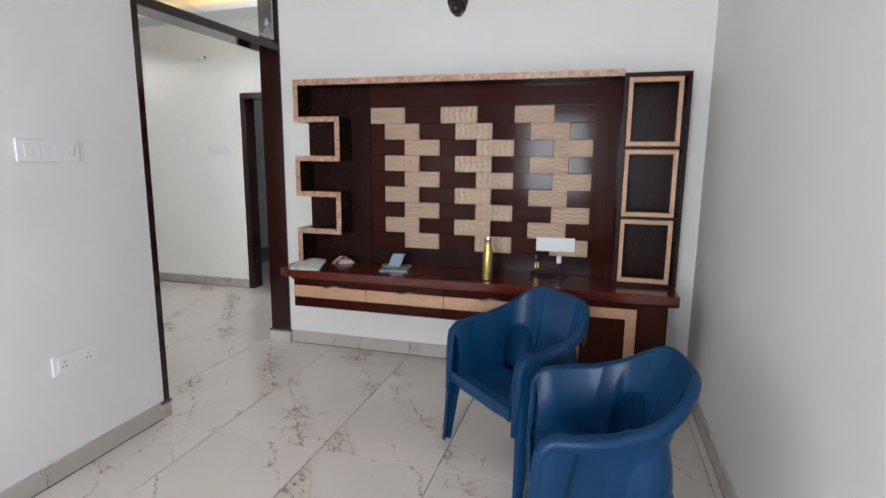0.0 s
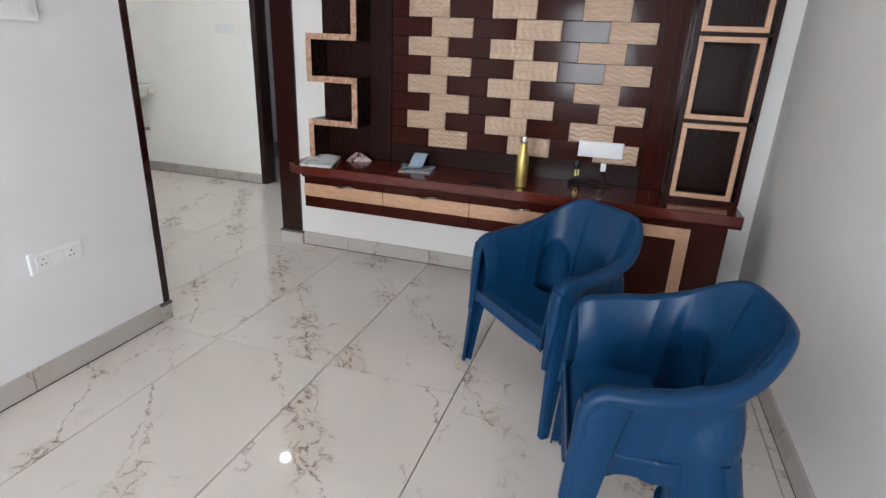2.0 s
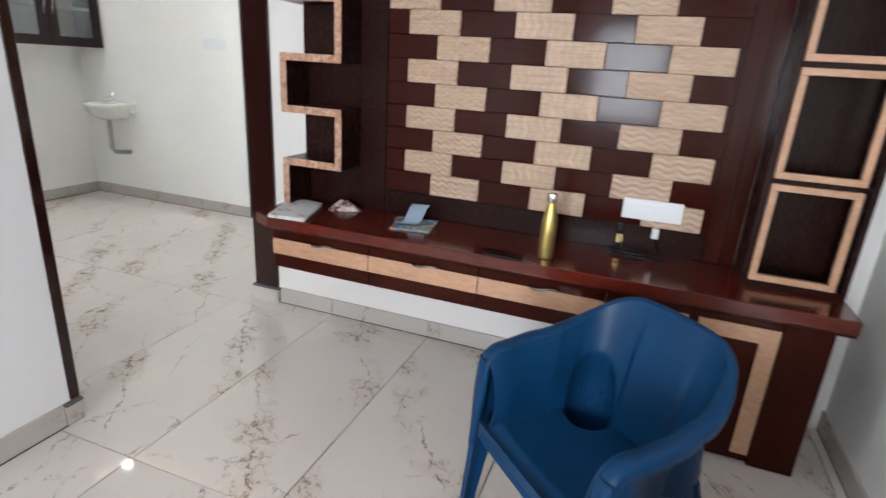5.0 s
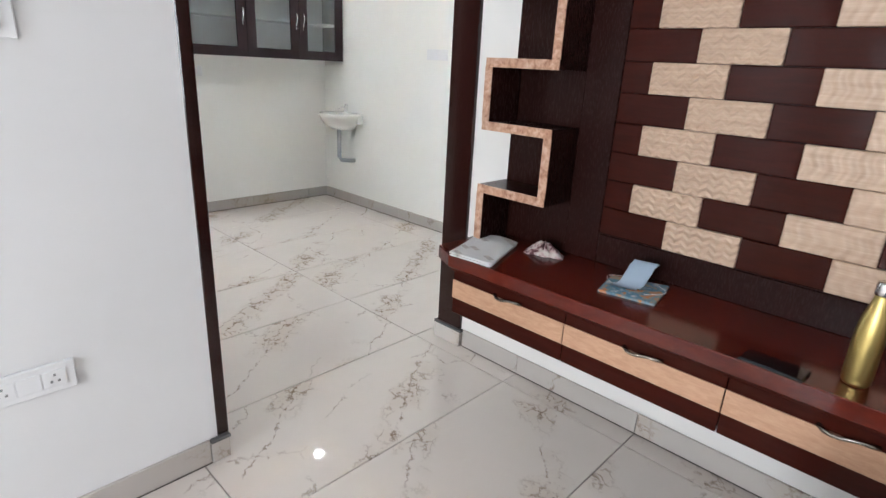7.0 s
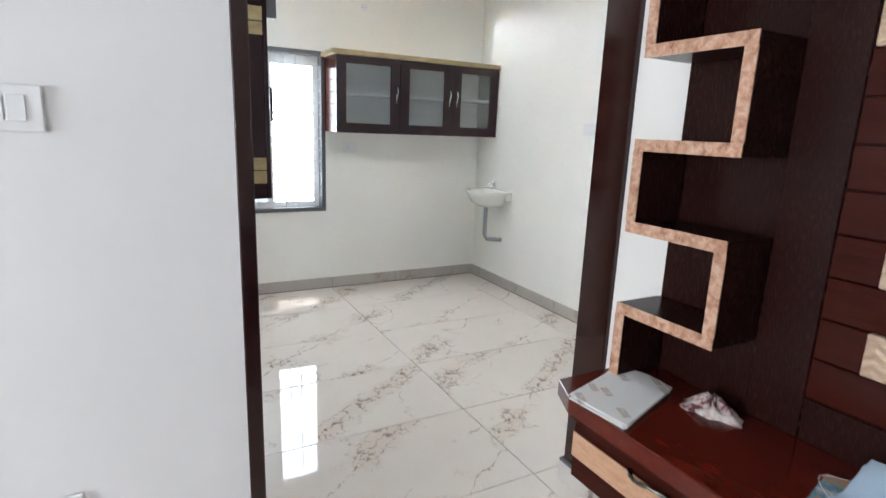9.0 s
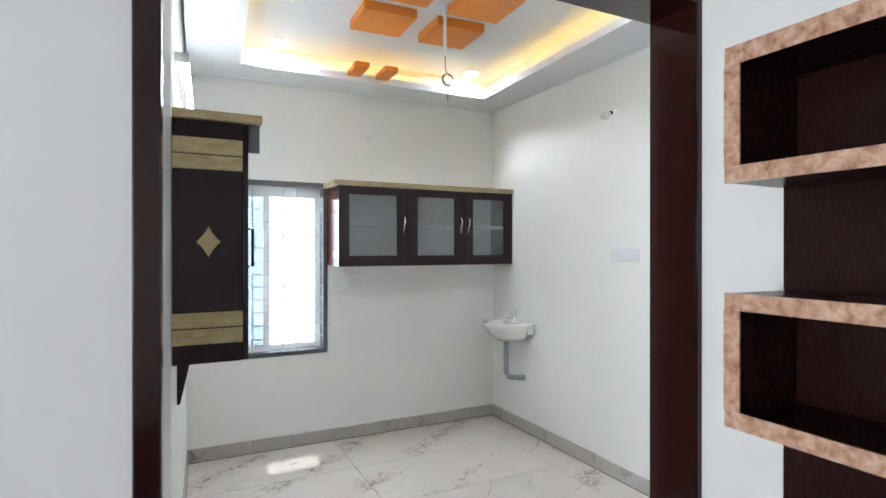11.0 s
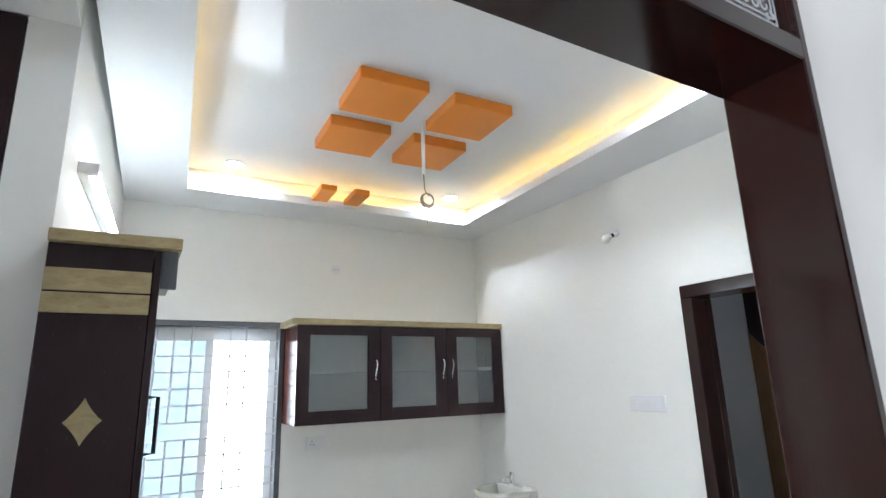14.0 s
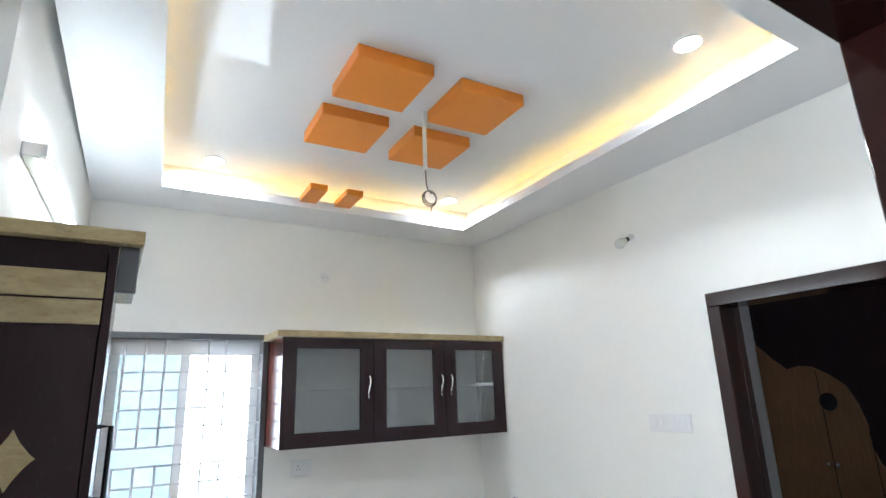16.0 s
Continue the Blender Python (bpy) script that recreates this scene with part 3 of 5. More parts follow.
for sy, y0 in ((1, OP0), (-1, OP1)):
    bm = bmesh.new()
    for d in (0.022, 0.034):
        ya, yb = sorted((y0 + sy * d, y0 + sy * (d + 0.004)))
        box(bm, GXP + 0.0035, GXP + 0.0045, ya, yb, 2.297 + d, 2.66)
        ya, yb = sorted((y0 + sy * (d + 0.0042), y0 + sy * 0.62))
        box(bm, GXP + 0.0035, GXP + 0.0045, ya, yb, 2.297 + d, 2.301 + d)
    for u, v_, r_ in SCROLLS:
        disc_band(bm, y0 + sy * u, 2.297 + v_, r_ - 0.0045, r_, 0.5 * u * 40, 0.5 * u * 40 + 5.4)
    for u, v_, l_, w_, t_ in LEAVES:
        disc_leaf(bm, y0 + sy * u, 2.297 + v_, l_, w_, t_ if sy > 0 else math.pi - t_)
    tagged(part("etching", bm, M["etch"], pane, "frosted floral etching with border lines"), kind="stuff")
for y0, y1 in ((OP0 - 0.072, OP0 - 0.004), (OP1 - 0.012, OP1 + 0.06)):
    solid("plinth", boxes((XD - 0.012, XL + 0.016, y0, min(y1, YT - 0.002), 0, 0.085), bevel=0.002), M["skirt"], "veined tile plinth under the opening's frame", "plinth", S)
    solid("plinth_cap", boxes((XD - 0.016, XL + 0.02, y0, min(y1 + 0.004, YT - 0.001), 0.085, 0.099), bevel=0.002), M["granite"], "grey granite cap under the opening's frame", "plinth", S)

# bedroom door frame
df = thing("door_frame", (DX0, YN, 0), "varnished dark wooden frame of an open bedroom door", "door frame")
for x0, x1 in ((DX0, DX0 + 0.065), (DX1 - 0.065, DX1)):
    part("jamb", boxes((x0, x1, YN - 0.012, YN + 0.1, 0, DZ - 0.065), (x0 if x0 > -3 else x0 + 0.045, x1 if x0 < -3 else x1 - 0.045, YN + 0.1, YN + T, 0, DZ - 0.065), bevel=0.003), M["frame"], df)
part("header", boxes((DX0, DX1, YN - 0.012, YN + T, DZ - 0.065, DZ), bevel=0.003), M["frame"], df)


def skirting(name, runs):
    """Runs of skirting tiles: (x0, y0, x1, y1, side x, side y)."""
    base = None
    for x0, y0, x1, y1, nx, ny in runs:
        length = math.hypot(x1 - x0, y1 - y0)
        pitch, start, lo_, hi_ = (0.6275, -0.255, x0, x1) if abs(x1 - x0) > abs(y1 - y0) else (0.645, 3.045, y0, y1)
        cuts = sorted((start + k * pitch - lo_) / (hi_ - lo_) for k in range(-14, 14))
        cuts = [0.0] + [c for c in cuts if 0.02 < c < 0.98] + [1.0]
        for a, b in zip(cuts, cuts[1:]):
            g0 = 0.0015 / length
            p, q = (x0 + (x1 - x0) * (a + g0), y0 + (y1 - y0) * (a + g0)), (x0 + (x1 - x0) * (b - g0), y0 + (y1 - y0) * (b - g0))
            bm = bmesh.new()
            d = 0.012
            c = [(p[0], p[1]), (q[0], q[1]), (q[0] + nx * d, q[1] + ny * d), (p[0] + nx * d, p[1] + ny * d)]
            lo, hi = [bm.verts.new((*k, 0.0045)) for k in c], [bm.verts.new((*k, 0.1)) for k in c]
            bm.faces.new(lo), bm.faces.new(hi)
            for k in range(4):
                bm.faces.new((lo[k], lo[(k + 1) % 4], hi[(k + 1) % 4], hi[k]))
            bmesh.ops.recalc_face_normals(bm, faces=bm.faces)
            bmesh.ops.bevel(bm, geom=list(bm.edges), offset=0.0015, segments=1, affect='EDGES')
            if base is None:
                base = solid(name, bm, M["skirt"], "grey veined skirting tiles along the walls", "skirting", S)
            else:
                part("skirting_tile", bm, M["skirt"], base)


RUNS = [
    (XL, YS, XL, OP0 - 0.074, 1, 0), (XL + 0.022, YT, 0.06, YT, 0, -1), (XR, YS, XR, YT, -1, 0),
    (XB, 3.25, XB, YN, 1, 0), (XB, YN, DX0, YN, 0, -1), (-3.3, YK, XB, 3.25, 0, 1), (XD, OP1 + 0.062, XD, YN, -1, 0)]
skirting("baseboard", RUNS)
bm = bmesh.new()
for x0, y0, x1, y1, nx, ny in RUNS:
    d = 0.0135
    c = [(x0, y0), (x1, y1), (x1 + nx * d, y1 + ny * d), (x0 + nx * d, y0 + ny * d)]
    lo, hi = [bm.verts.new((*k, 0.0002)) for k in c], [bm.verts.new((*k, 0.0045)) for k in c]
    bm.faces.new(lo), bm.faces.new(hi)
    for k in range(4):
        bm.faces.new((lo[k], lo[(k + 1) % 4], hi[(k + 1) % 4], hi[k]))
solid("trim", bm, M["joint"], "dark joint between skirting and floor", "joint", S)

# dining room window
w = thing("window_1", (XB, WY0, WZ0), "grey framed window with white steel grille, bright daylight outside", "window")
F = 0.035
part("window_frame", boxes((XB - 0.10, XB + 0.012, WY0, WY1, WZ1 - F, WZ1), (XB - 0.10, XB + 0.012, WY0, WY1, WZ0, WZ0 + F), (XB - 0.10, XB + 0.012, WY0, WY0 + F, WZ0 + F, WZ1 - F), (XB - 0.10, XB + 0.012, WY1 - F, WY1, WZ0 + F, WZ1 - F), bevel=0.003), M["alu"], w)
gy0, gy1, gz0, gz1 = WY0 + F, WY1 - F, WZ0 + F, WZ1 - F
bar_z = [2.085 - 0.1013 * k for k in range(1, 13)]
for y in (3.503, 3.606, 3.709, 3.942, 4.040):
    for z0, z1 in ((1.484, gz1), (gz0, 1.373)):
        part("grille_bar", tube([(XB - 0.03, y, z0), (XB - 0.03, y, z1)], 0.0062, 6), M["grille"], w)
for z in bar_z:
    part("grille_bar", boxes((XB - 0.034, XB - 0.026, gy0, gy1, z - 0.0052, z + 0.0052)), M["grille"], w)
for y0, y1, x in ((gy0, 3.845, XB - 0.085), (3.80, gy1, XB - 0.115)):
    e = 0.048
    sash = part("sash", boxes((x, x + 0.024, y0, y0 + e, gz0, gz1), (x, x + 0.024, y1 - e, y1, gz0, gz1), (x, x + 0.024, y0 + e, y1 - e, gz0, gz0 + e), (x, x + 0.024, y0 + e, y1 - e, gz1 - e - 0.03, gz1)), M["white_plastic"], w)
    if y0 == gy0:
        pn = part("pane", boxes((x + 0.009, x + 0.013, y0 + e - 0.005, y1 - e + 0.005, gz0 + e - 0.005, gz1 - e - 0.025)), M["blue_pane"], sash, "pale blue glass pane")
# window behind the start
w2 = thing("window_2", (LX0, YS, LZ0), "grey framed window letting daylight in", "window")
part("window_frame", boxes((LX0, LX1, YS - 0.1, YS - 0.06, LZ1 - 0.05, LZ1), (LX0, LX1, YS - 0.1, YS - 0.06, LZ0, LZ0 + 0.05), (LX0, LX0 + 0.05, YS - 0.1, YS - 0.06, LZ0 + 0.05, LZ1 - 0.05), (LX1 - 0.05, LX1, YS - 0.1, YS - 0.06, LZ0 + 0.05, LZ1 - 0.05), bevel=0.003), M["alu"], w2)

# outside
solid("ground", boxes((-300, 300, -300, 300, -0.5, -0.2)), M["outside"], "pale concrete ground outside", "ground", S)
solid("backdrop", boxes((-7.32, -7.3, -1.5, 9.5, -0.2, 5)), M["daylight"], "bright hazy daylight outside the window", "backdrop", S)

# ---- living room: television unit ----
PX0, PX1 = -1.664, 0.541
FY = 4.221                      # front of the shelves
PZ0, PZ1 = 0.832, 1.822
panel = thing("television_wall", (-0.5, YT, 0.70), "dark rosewood television wall panel with staggered pale relief tiles", "wall panel")
part("backboard", boxes((PX0, PX1, YT - 0.022, YT, 0.705, 1.968)), M["dark_shaded"], panel)
# left and lower borders take the darkened rosewood, as they lie in shade
for x0, x1, mt in ((-1.318, -1.168, "dark_shaded"), (0.408, 0.480, "dark_v"), (0.483, PX1, "dark_v")):
    part("border", boxes((x0, x1, YT - 0.032, YT - 0.022, 0.705, 1.965), bevel=0.002), M[mt], panel)
for z0, z1, mt in ((1.829, 1.965, "dark"), (0.705, 0.825, "dark_shaded")):
    part("border", boxes((-1.166, 0.406, YT - 0.030, YT - 0.022, z0, z1), bevel=0.002), M[mt], panel)
rowh = (PZ1 - PZ0) / 9
cols0 = (-1.157, -0.640, -0.130)
kinds = ("wave_zig", "wave_up", "wave_flat")
step = 0.127
for r in range(9):
    z1 = PZ1 - r * rowh
    z0 = z1 - rowh
    off = 0.0 if r == 0 else (step * 0.83 if r % 2 else step * 2)
    x = -1.164
    for c, k in zip(cols0, kinds):
        a, b = c + off * (1.0 if k != "wave_flat" else 1.03), c + off + 0.256
        if a - x > 0.01:
            part("plank", boxes((x + 0.001, a - 0.001, YT - 0.038, YT - 0.022, z0 + 0.0015, z1 - 0.0015), bevel=0.0022), M["dark"], panel)
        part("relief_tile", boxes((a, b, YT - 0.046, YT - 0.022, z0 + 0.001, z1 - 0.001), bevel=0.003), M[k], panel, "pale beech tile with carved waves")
        x = b
    if 0.404 - x > 0.012:
        part("plank", boxes((x + 0.001, 0.404, YT - 0.038, YT - 0.022, z0 + 0.0015, z1 - 0.0015), bevel=0.0022), M["dark"], panel)

# winding display shelf
shelf = thing("display_shelf", (PX0, YT, 0.70), "dark winding display shelf with streaked peach front edges", "shelf")
XA, XC = PX0, -1.318           # outer and inner uprights
b_ = 0.032
zs = (1.968, 1.719, 1.450, 1.200, 0.933)
boards = [("board", XA, PX1 + 0.0, 1.968, 2.004), ("board", XA, XC, zs[1], zs[1] + b_), ("board", XA, XC, zs[2], zs[2] + b_), ("board", XA, XC, zs[3], zs[3] + b_), ("board", XA, XC, zs[4], zs[4] + b_)]
for n, x0, x1, z0, z1 in boards:
    bd = part(n, boxes((x0, x1, FY + 0.004, YT - 0.034 if x1 < 0 else YT - 0.001, z0, z1)), M["dark_shaded"], shelf)
    part("edge_band", boxes((x0, x1, FY, FY + 0.004, z0 - 0.002, z1 + 0.002)), M["edge"], bd, "streaked peach edge band")
ups = [(XA, zs[1] + b_, 1.968), (XC - b_, zs[2] + b_, zs[1]), (XA, zs[3] + b_, zs[2]), (XC - b_, zs[4] + b_, zs[3]), (XA, 0.705, zs[4])]
for x0, z0, z1 in ups:
    bd = part("upright", boxes((x0, x0 + b_, FY + 0.004, YT - 0.034, z0, z1)), M["dark_shaded"], shelf)
    part("edge_band", boxes((x0 - 0.002, x0 + b_ + 0.002, FY, FY + 0.004, z0 + 0.002, z1 - 0.002)), M["edge"], bd, "streaked peach edge band")

# tower of three open boxes
tower = thing("display_tower", (0.7, YT, 0.70), "dark display tower of three open boxes with pale wooden frames", "shelf")
TXa, TXb = 0.542, 0.913
part("side_panel", boxes((TXa, TXa + 0.022, FY, YT - 0.034, 0.705, 1.984), bevel=0.001), M["dark_shaded"], tower)
part("side_panel", boxes((TXb - 0.022, TXb, FY, YT - 0.001, 0.705, 1.984), bevel=0.001), M["dark_shaded"], tower)
part("back", boxes((TXa + 0.022, TXb - 0.022, YT - 0.02, YT - 0.001, 0.705, 1.984)), M["dark_shaded"], tower)
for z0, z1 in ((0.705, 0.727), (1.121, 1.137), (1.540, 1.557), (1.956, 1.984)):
    part("shelf_board", boxes((TXa + 0.022, TXb - 0.022, FY, YT - 0.02, z0, z1)), M["dark_shaded"], tower)
for z0, z1 in ((0.729, 1.119), (1.139, 1.538), (1.559, 1.954)):
    x0, x1, e = TXa + 0.026, TXb - 0.045, 0.026
    part("box_frame", boxes((x0, x1, FY - 0.012, FY + 0.012, z1 - e, z1), (x0, x1, FY - 0.012, FY + 0.012, z0, z0 + e), (x0, x0 + e, FY - 0.012, FY + 0.012, z0 + e, z1 - e), (x1 - e, x1, FY - 0.012, FY + 0.012, z0 + e, z1 - e), bevel=0.002), M["beech"], tower, "pale beech box frame")

# worktop
DY = 3.998
top = thing("tv_worktop", (-0.4, YT, 0.64), "polished red-brown worktop of the television unit", "worktop")
part("slab", prism([(-1.715, 4.05), (-1.605, DY), (0.910, DY), (0.910, YT - 0.002), (-1.715, YT - 0.002)], 'z', 0.650, 0.705, 0.003), M["red"], top)
part("nosing", boxes((-1.600, 0.910, DY + 0.010, DY + 0.03, 0.636, 0.650), bevel=0.002), M["dark"], top)


def wavy_handle(x, y, z, length, along, parent):
    """A bowed pull with two feet, along x or z, standing out to -y."""
    pts = []
    for i in range(9):
        s = i / 8 - 0.5
        out = 0.022 * (1 - (2 * s) ** 4)
        bend = 0.006 * math.sin(2 * math.pi * s)
        pts.append((x + s * length, y - out, z + bend) if along == 'x' else (x + bend, y - out, z + s * length))
    bar = part("handle", tube(pts, [0.008, 0.0065, 0.005, 0.0055, 0.0065, 0.0055, 0.005, 0.0065, 0.008], 8), M["antique"], parent, "tarnished chrome bow handle", True)
    return bar


DRAWERS = ((-1.593, -1.047), (-1.047, -0.501), (-0.501, 0.046))
for x0, x1 in DRAWERS:
    d = thing("drawer_unit", ((x0 + x1) / 2, YT, 0.435), "dark wall-hung drawer with a pale band and chrome handle", "drawer", "drawers under the worktop")
    part("body", boxes((x0 + 0.003, x1 - 0.003, DY + 0.045, YT - 0.003, 0.442, 0.634)), M["dark"], d)
    f = part("drawer_front", boxes((x0 + 0.0015, x1 - 0.0015, DY + 0.024, DY + 0.045, 0.440, 0.635), bevel=0.002), M["dark"], d)
    part("band", boxes((x0 + 0.002, x1 - 0.002, DY + 0.019, DY + 0.024, 0.512, 0.592), bevel=0.001), M["beech"], f, "pale beech band")
    wavy_handle((x0 + x1) / 2 + 0.02, DY + 0.02, 0.600, 0.13, 'x', f)

cab = thing("base_cabinet", (0.43, YT, 0), "dark base cabinet with pale framed doors under the worktop", "cabinet")
part("carcass", boxes((0.050, 0.855, DY + 0.05, YT - 0.003, 0.0, 0.634), bevel=0.002), M["dark_v"], cab)
part("end_stile", boxes((0.690, 0.855, DY + 0.026, DY + 0.05, 0.0, 0.634), bevel=0.002), M["dark_v"], cab)
for x0, x1, hx in ((0.052, 0.368, 0.344), (0.371, 0.688, 0.398)):
    dr = part("door", boxes((x0, x1, DY + 0.026, DY + 0.05, 0.03, 0.632), bevel=0.002), M["dark_v"], cab)
    e = 0.062
    part("door_border", boxes((x0 + 0.03, x1 - 0.004, DY + 0.020, DY + 0.026, 0.575 - e + 0.03, 0.605), (x1 - e - 0.004, x1 - 0.004, DY + 0.020, DY + 0.026, 0.05, 0.575 - e + 0.03)), M["beech"], dr, "pale beech door border")
    wavy_handle(hx, DY + 0.022, 0.40, 0.11, 'z', dr)


def plate(name, label, x0, x1, y0, y1, z0, z1, face, modules):
    """Modular switch plate. face: the axis and sign that it looks to; modules: r for a rocker, s for a socket."""
    cx, cy, cz = (x0 + x1) / 2, (y0 + y1) / 2, (z0 + z1) / 2
    p = thing(name, (cx, cy, cz), label, "switch")
    part("cover", boxes((x0, x1, y0, y1, z0, z1), bevel=0.003), M["white_plastic"], p)
    n = len(modules)
    horizontal = 'y' if face[0] == 'x' else 'x'
    lo, hi = (y0, y1) if horizontal == 'y' else (x0, x1)
    m_ = 0.10 * (hi - lo)
    w_ = (hi - lo - 2 * m_) / max(n, 1)
    sgn = 1 if face[1] == '+' else -1
    for i in range(n):
        a, b = lo + m_ + i * w_ + 0.002, lo + m_ + (i + 1) * w_ - 0.002
        zz0, zz1 = z0 + 0.22 * (z1 - z0), z1 - 0.22 * (z1 - z0)
        if face[0] == 'x':
            q = x1 if sgn > 0 else x0
            r = (q, q + sgn * 0.004, a, b, zz0, zz1)
        else:
            q = y1 if sgn > 0 else y0
            r = (a, b, q, q + sgn * 0.004, zz0, zz1)
        s = part("rocker" if modules[i] == "r" else "socket", boxes(r, bevel=0.0012), M["white_plastic"], p)
        if modules[i] == "s":
            c = (a + b) / 2
            for dz, dc in ((0.012, 0), (-0.008, -0.009), (-0.008, 0.009)):
                zc = cz + dz
                rr = (r[0] - 0.001, r[1] + 0.001, c + dc - 0.0035, c + dc + 0.0035, zc - 0.0035, zc + 0.0035) if face[0] == 'x' else (c + dc - 0.0035, c + dc + 0.0035, r[2] - 0.001, r[3] + 0.001, zc - 0.0035, zc + 0.0035)
                part("pin_hole", boxes(rr), M["pin"], s)
    return p


plate("switch_plate", "white modular switch plate with rockers on the white wall", XL, XL + 0.011, 2.445, 2.728, 1.452, 1.548, 'x+', "rrrrrr")
plate("socket_plate", "white modular socket plate low on the white wall", XL, XL + 0.011, 2.487, 2.715, 0.490, 0.582, 'x+', "srs")
plate("socket_plate", "white socket strip fixed on the television panel", 0.044, 0.298, YT - 0.062, YT - 0.0465, 0.865, 0.957, 'y-', "rsrsrs")
plate("switch_plate", "white modular switch plate on the cream wall", -3.708, -3.462, YN - 0.011, YN, 1.487, 1.575, 'y-', "rrrrrr")
plate("socket_plate", "small white socket plate under the wall cabinet", XB, XB + 0.010, 4.458, 4.577, 1.255, 1.342, 'x+', "sr")
blank = solid("junction_cover", prism([(4.640 + 0.036 * math.cos(k * math.pi / 12), 2.506 + 0.036 * math.sin(k * math.pi / 12)) for k in range(24)], 'x', XB, XB + 0.006, 0.0015), M["white_plastic"], "small round blank cover on the cream wall", "cover", at=(XB, 4.64, 2.506))
for dy_ in (-0.014, 0.014):
    part("screw", prism([(4.640 + dy_ + 0.004 * math.cos(k * math.pi / 4), 2.506 + 0.004 * math.sin(k * math.pi / 4)) for k in range(8)], 'x', XB + 0.006, XB + 0.0075), M["pin"], blank)

# things on the worktop
Z = 0.705
paper = thing("newspaper", (-1.54, 4.15, Z), "folded newspaper lying on the red-brown worktop", "newspaper")
for i, (dx, dy, turn) in enumerate(((0, 0, 0), (0.004, -0.003, 1.5), (-0.003, 0.004, -1.2), (0.005, 0.002, 0.8))):
    bm = bmesh.new()
    n = 8
    grid = []
    for a in range(n + 1):
        row = []
        for b in range(n + 1):
            u, v_ = a / n - 0.5, b / n - 0.5
            lift = 0.0042 * i + (0.006 * max(0.0, v_ + 0.1) * (1 + math.sin(7 * u + 1)) if i == 3 else 0.0)
            row.append((0.20 * u - 0.10 * v_ + dx, 0.02 * u + 0.31 * v_ + dy, lift))
        grid.append(row)
    rot = Matrix.Rotation(radians(turn), 3, 'Z')
    top_, low = [[bm.verts.new(rot @ Vector(p) + Vector((-1.545, 4.155, Z + 0.004))) for p in r] for r in grid], [[bm.verts.new(rot @ Vector(p) + Vector((-1.545, 4.155, Z + 0.0008))) for p in r] for r in grid]
    for a in range(n):
        for b in range(n):
            bm.faces.new((top_[a][b], top_[a + 1][b], top_[a + 1][b + 1], top_[a][b + 1]))
            bm.faces.new((low[a][b], low[a][b + 1], low[a + 1][b + 1], low[a + 1][b]))
    for k in range(n):
        for q in ((top_[k][0], low[k][0], low[k + 1][0], top_[k + 1][0]), (top_[k][n], top_[k + 1][n], low[k + 1][n], low[k][n]), (top_[0][k], top_[0][k + 1], low[0][k + 1], low[0][k]), (top_[n][k], low[n][k], low[n][k + 1], top_[n][k + 1])):
            bm.faces.new(q)
    part("sheet", bm, M["news"], paper)


def crumple(name, centre, rx, ry, h, material, label, category, seed, folds=7):
    """A crumpled cloth heap."""
    rnd = random.Random(seed)
    bm = bmesh.new()
    nu, nv = 40, 14
    top_v = bm.verts.new((centre[0], centre[1], centre[2] + h * 0.75))
    rings = []
    ph = [rnd.uniform(0, 6.28) for _ in range(6)]
    for j in range(1, nv + 1):
        s = j / nv
        ring = []
        for i in range(nu):
            a = 2 * math.pi * i / nu
            wob = 1 + 0.16 * math.sin(3 * a + ph[0]) + 0.10 * math.sin(folds * a + ph[1])
            z = h * (1 - s ** 2.2) * (0.75 + 0.45 * math.sin(folds * a + ph[2] + 5 * s) * math.sin(3.1 * s + ph[3])) + 0.004 * noise.noise(Vector((a * 3, s * 6, seed)))
            ring.append(bm.verts.new((centre[0] + rx * s * wob * math.cos(a), centre[1] + ry * s * wob * math.sin(a), centre[2] + max(z, 0.001))))
        rings.append(ring)
    for i in range(nu):
        bm.faces.new((top_v, rings[0][i], rings[0][(i + 1) % nu]))
    for a, b in zip(rings, rings[1:]):
        for i in range(nu):
            bm.faces.new((a[i], b[i], b[(i + 1) % nu], a[(i + 1) % nu]))
    bm.faces.new(rings[-1])
    return solid(name, bm, material, label, category, smooth=True, at=centre)


crumple("cloth", (-1.365, 4.335, Z), 0.088, 0.062, 0.045, M["cotton"], "crumpled patterned cotton cloth on the worktop", "cloth", 3)
# wrapped magazine with a face mask lying on it
mag = thing("magazine", (-0.92, 4.27, Z), "glossy printed packet lying on the worktop", "magazine")
part("packet", prism([(-0.995, 4.13), (-0.80, 4.165), (-0.835, 4.375), (-1.035, 4.31)], 'z', Z, Z + 0.009, 0.002), M["wrapper"], mag)
bm = bmesh.new()
n = 12
grid = []
for a in range(n + 1):
    row = []
    for b in range(n + 1):
        u, v_ = a / n - 0.5, b / n - 0.5
        z = Z + 0.016 + 0.075 * smoothstep(-0.2, 0.42, v_) + 0.004 * math.sin(v_ * 34)
        row.append(bm.verts.new((-0.925 + 0.085 * u + 0.03 * v_, 4.265 + 0.125 * v_ + 0.02 * u, z)))
    grid.append(row)
fs = [bm.faces.new((grid[a][b], grid[a + 1][b], grid[a + 1][b + 1], grid[a][b + 1])) for a in range(n) for b in range(n)]
bmesh.ops.solidify(bm, geom=fs, thickness=0.003)
mask_ = thing("face_mask", (-0.915, 4.265, Z + 0.009), "pale blue pleated face mask on the packet", "mask")
part("cover", bm, M["fabric_blue"], mask_, smooth=True)
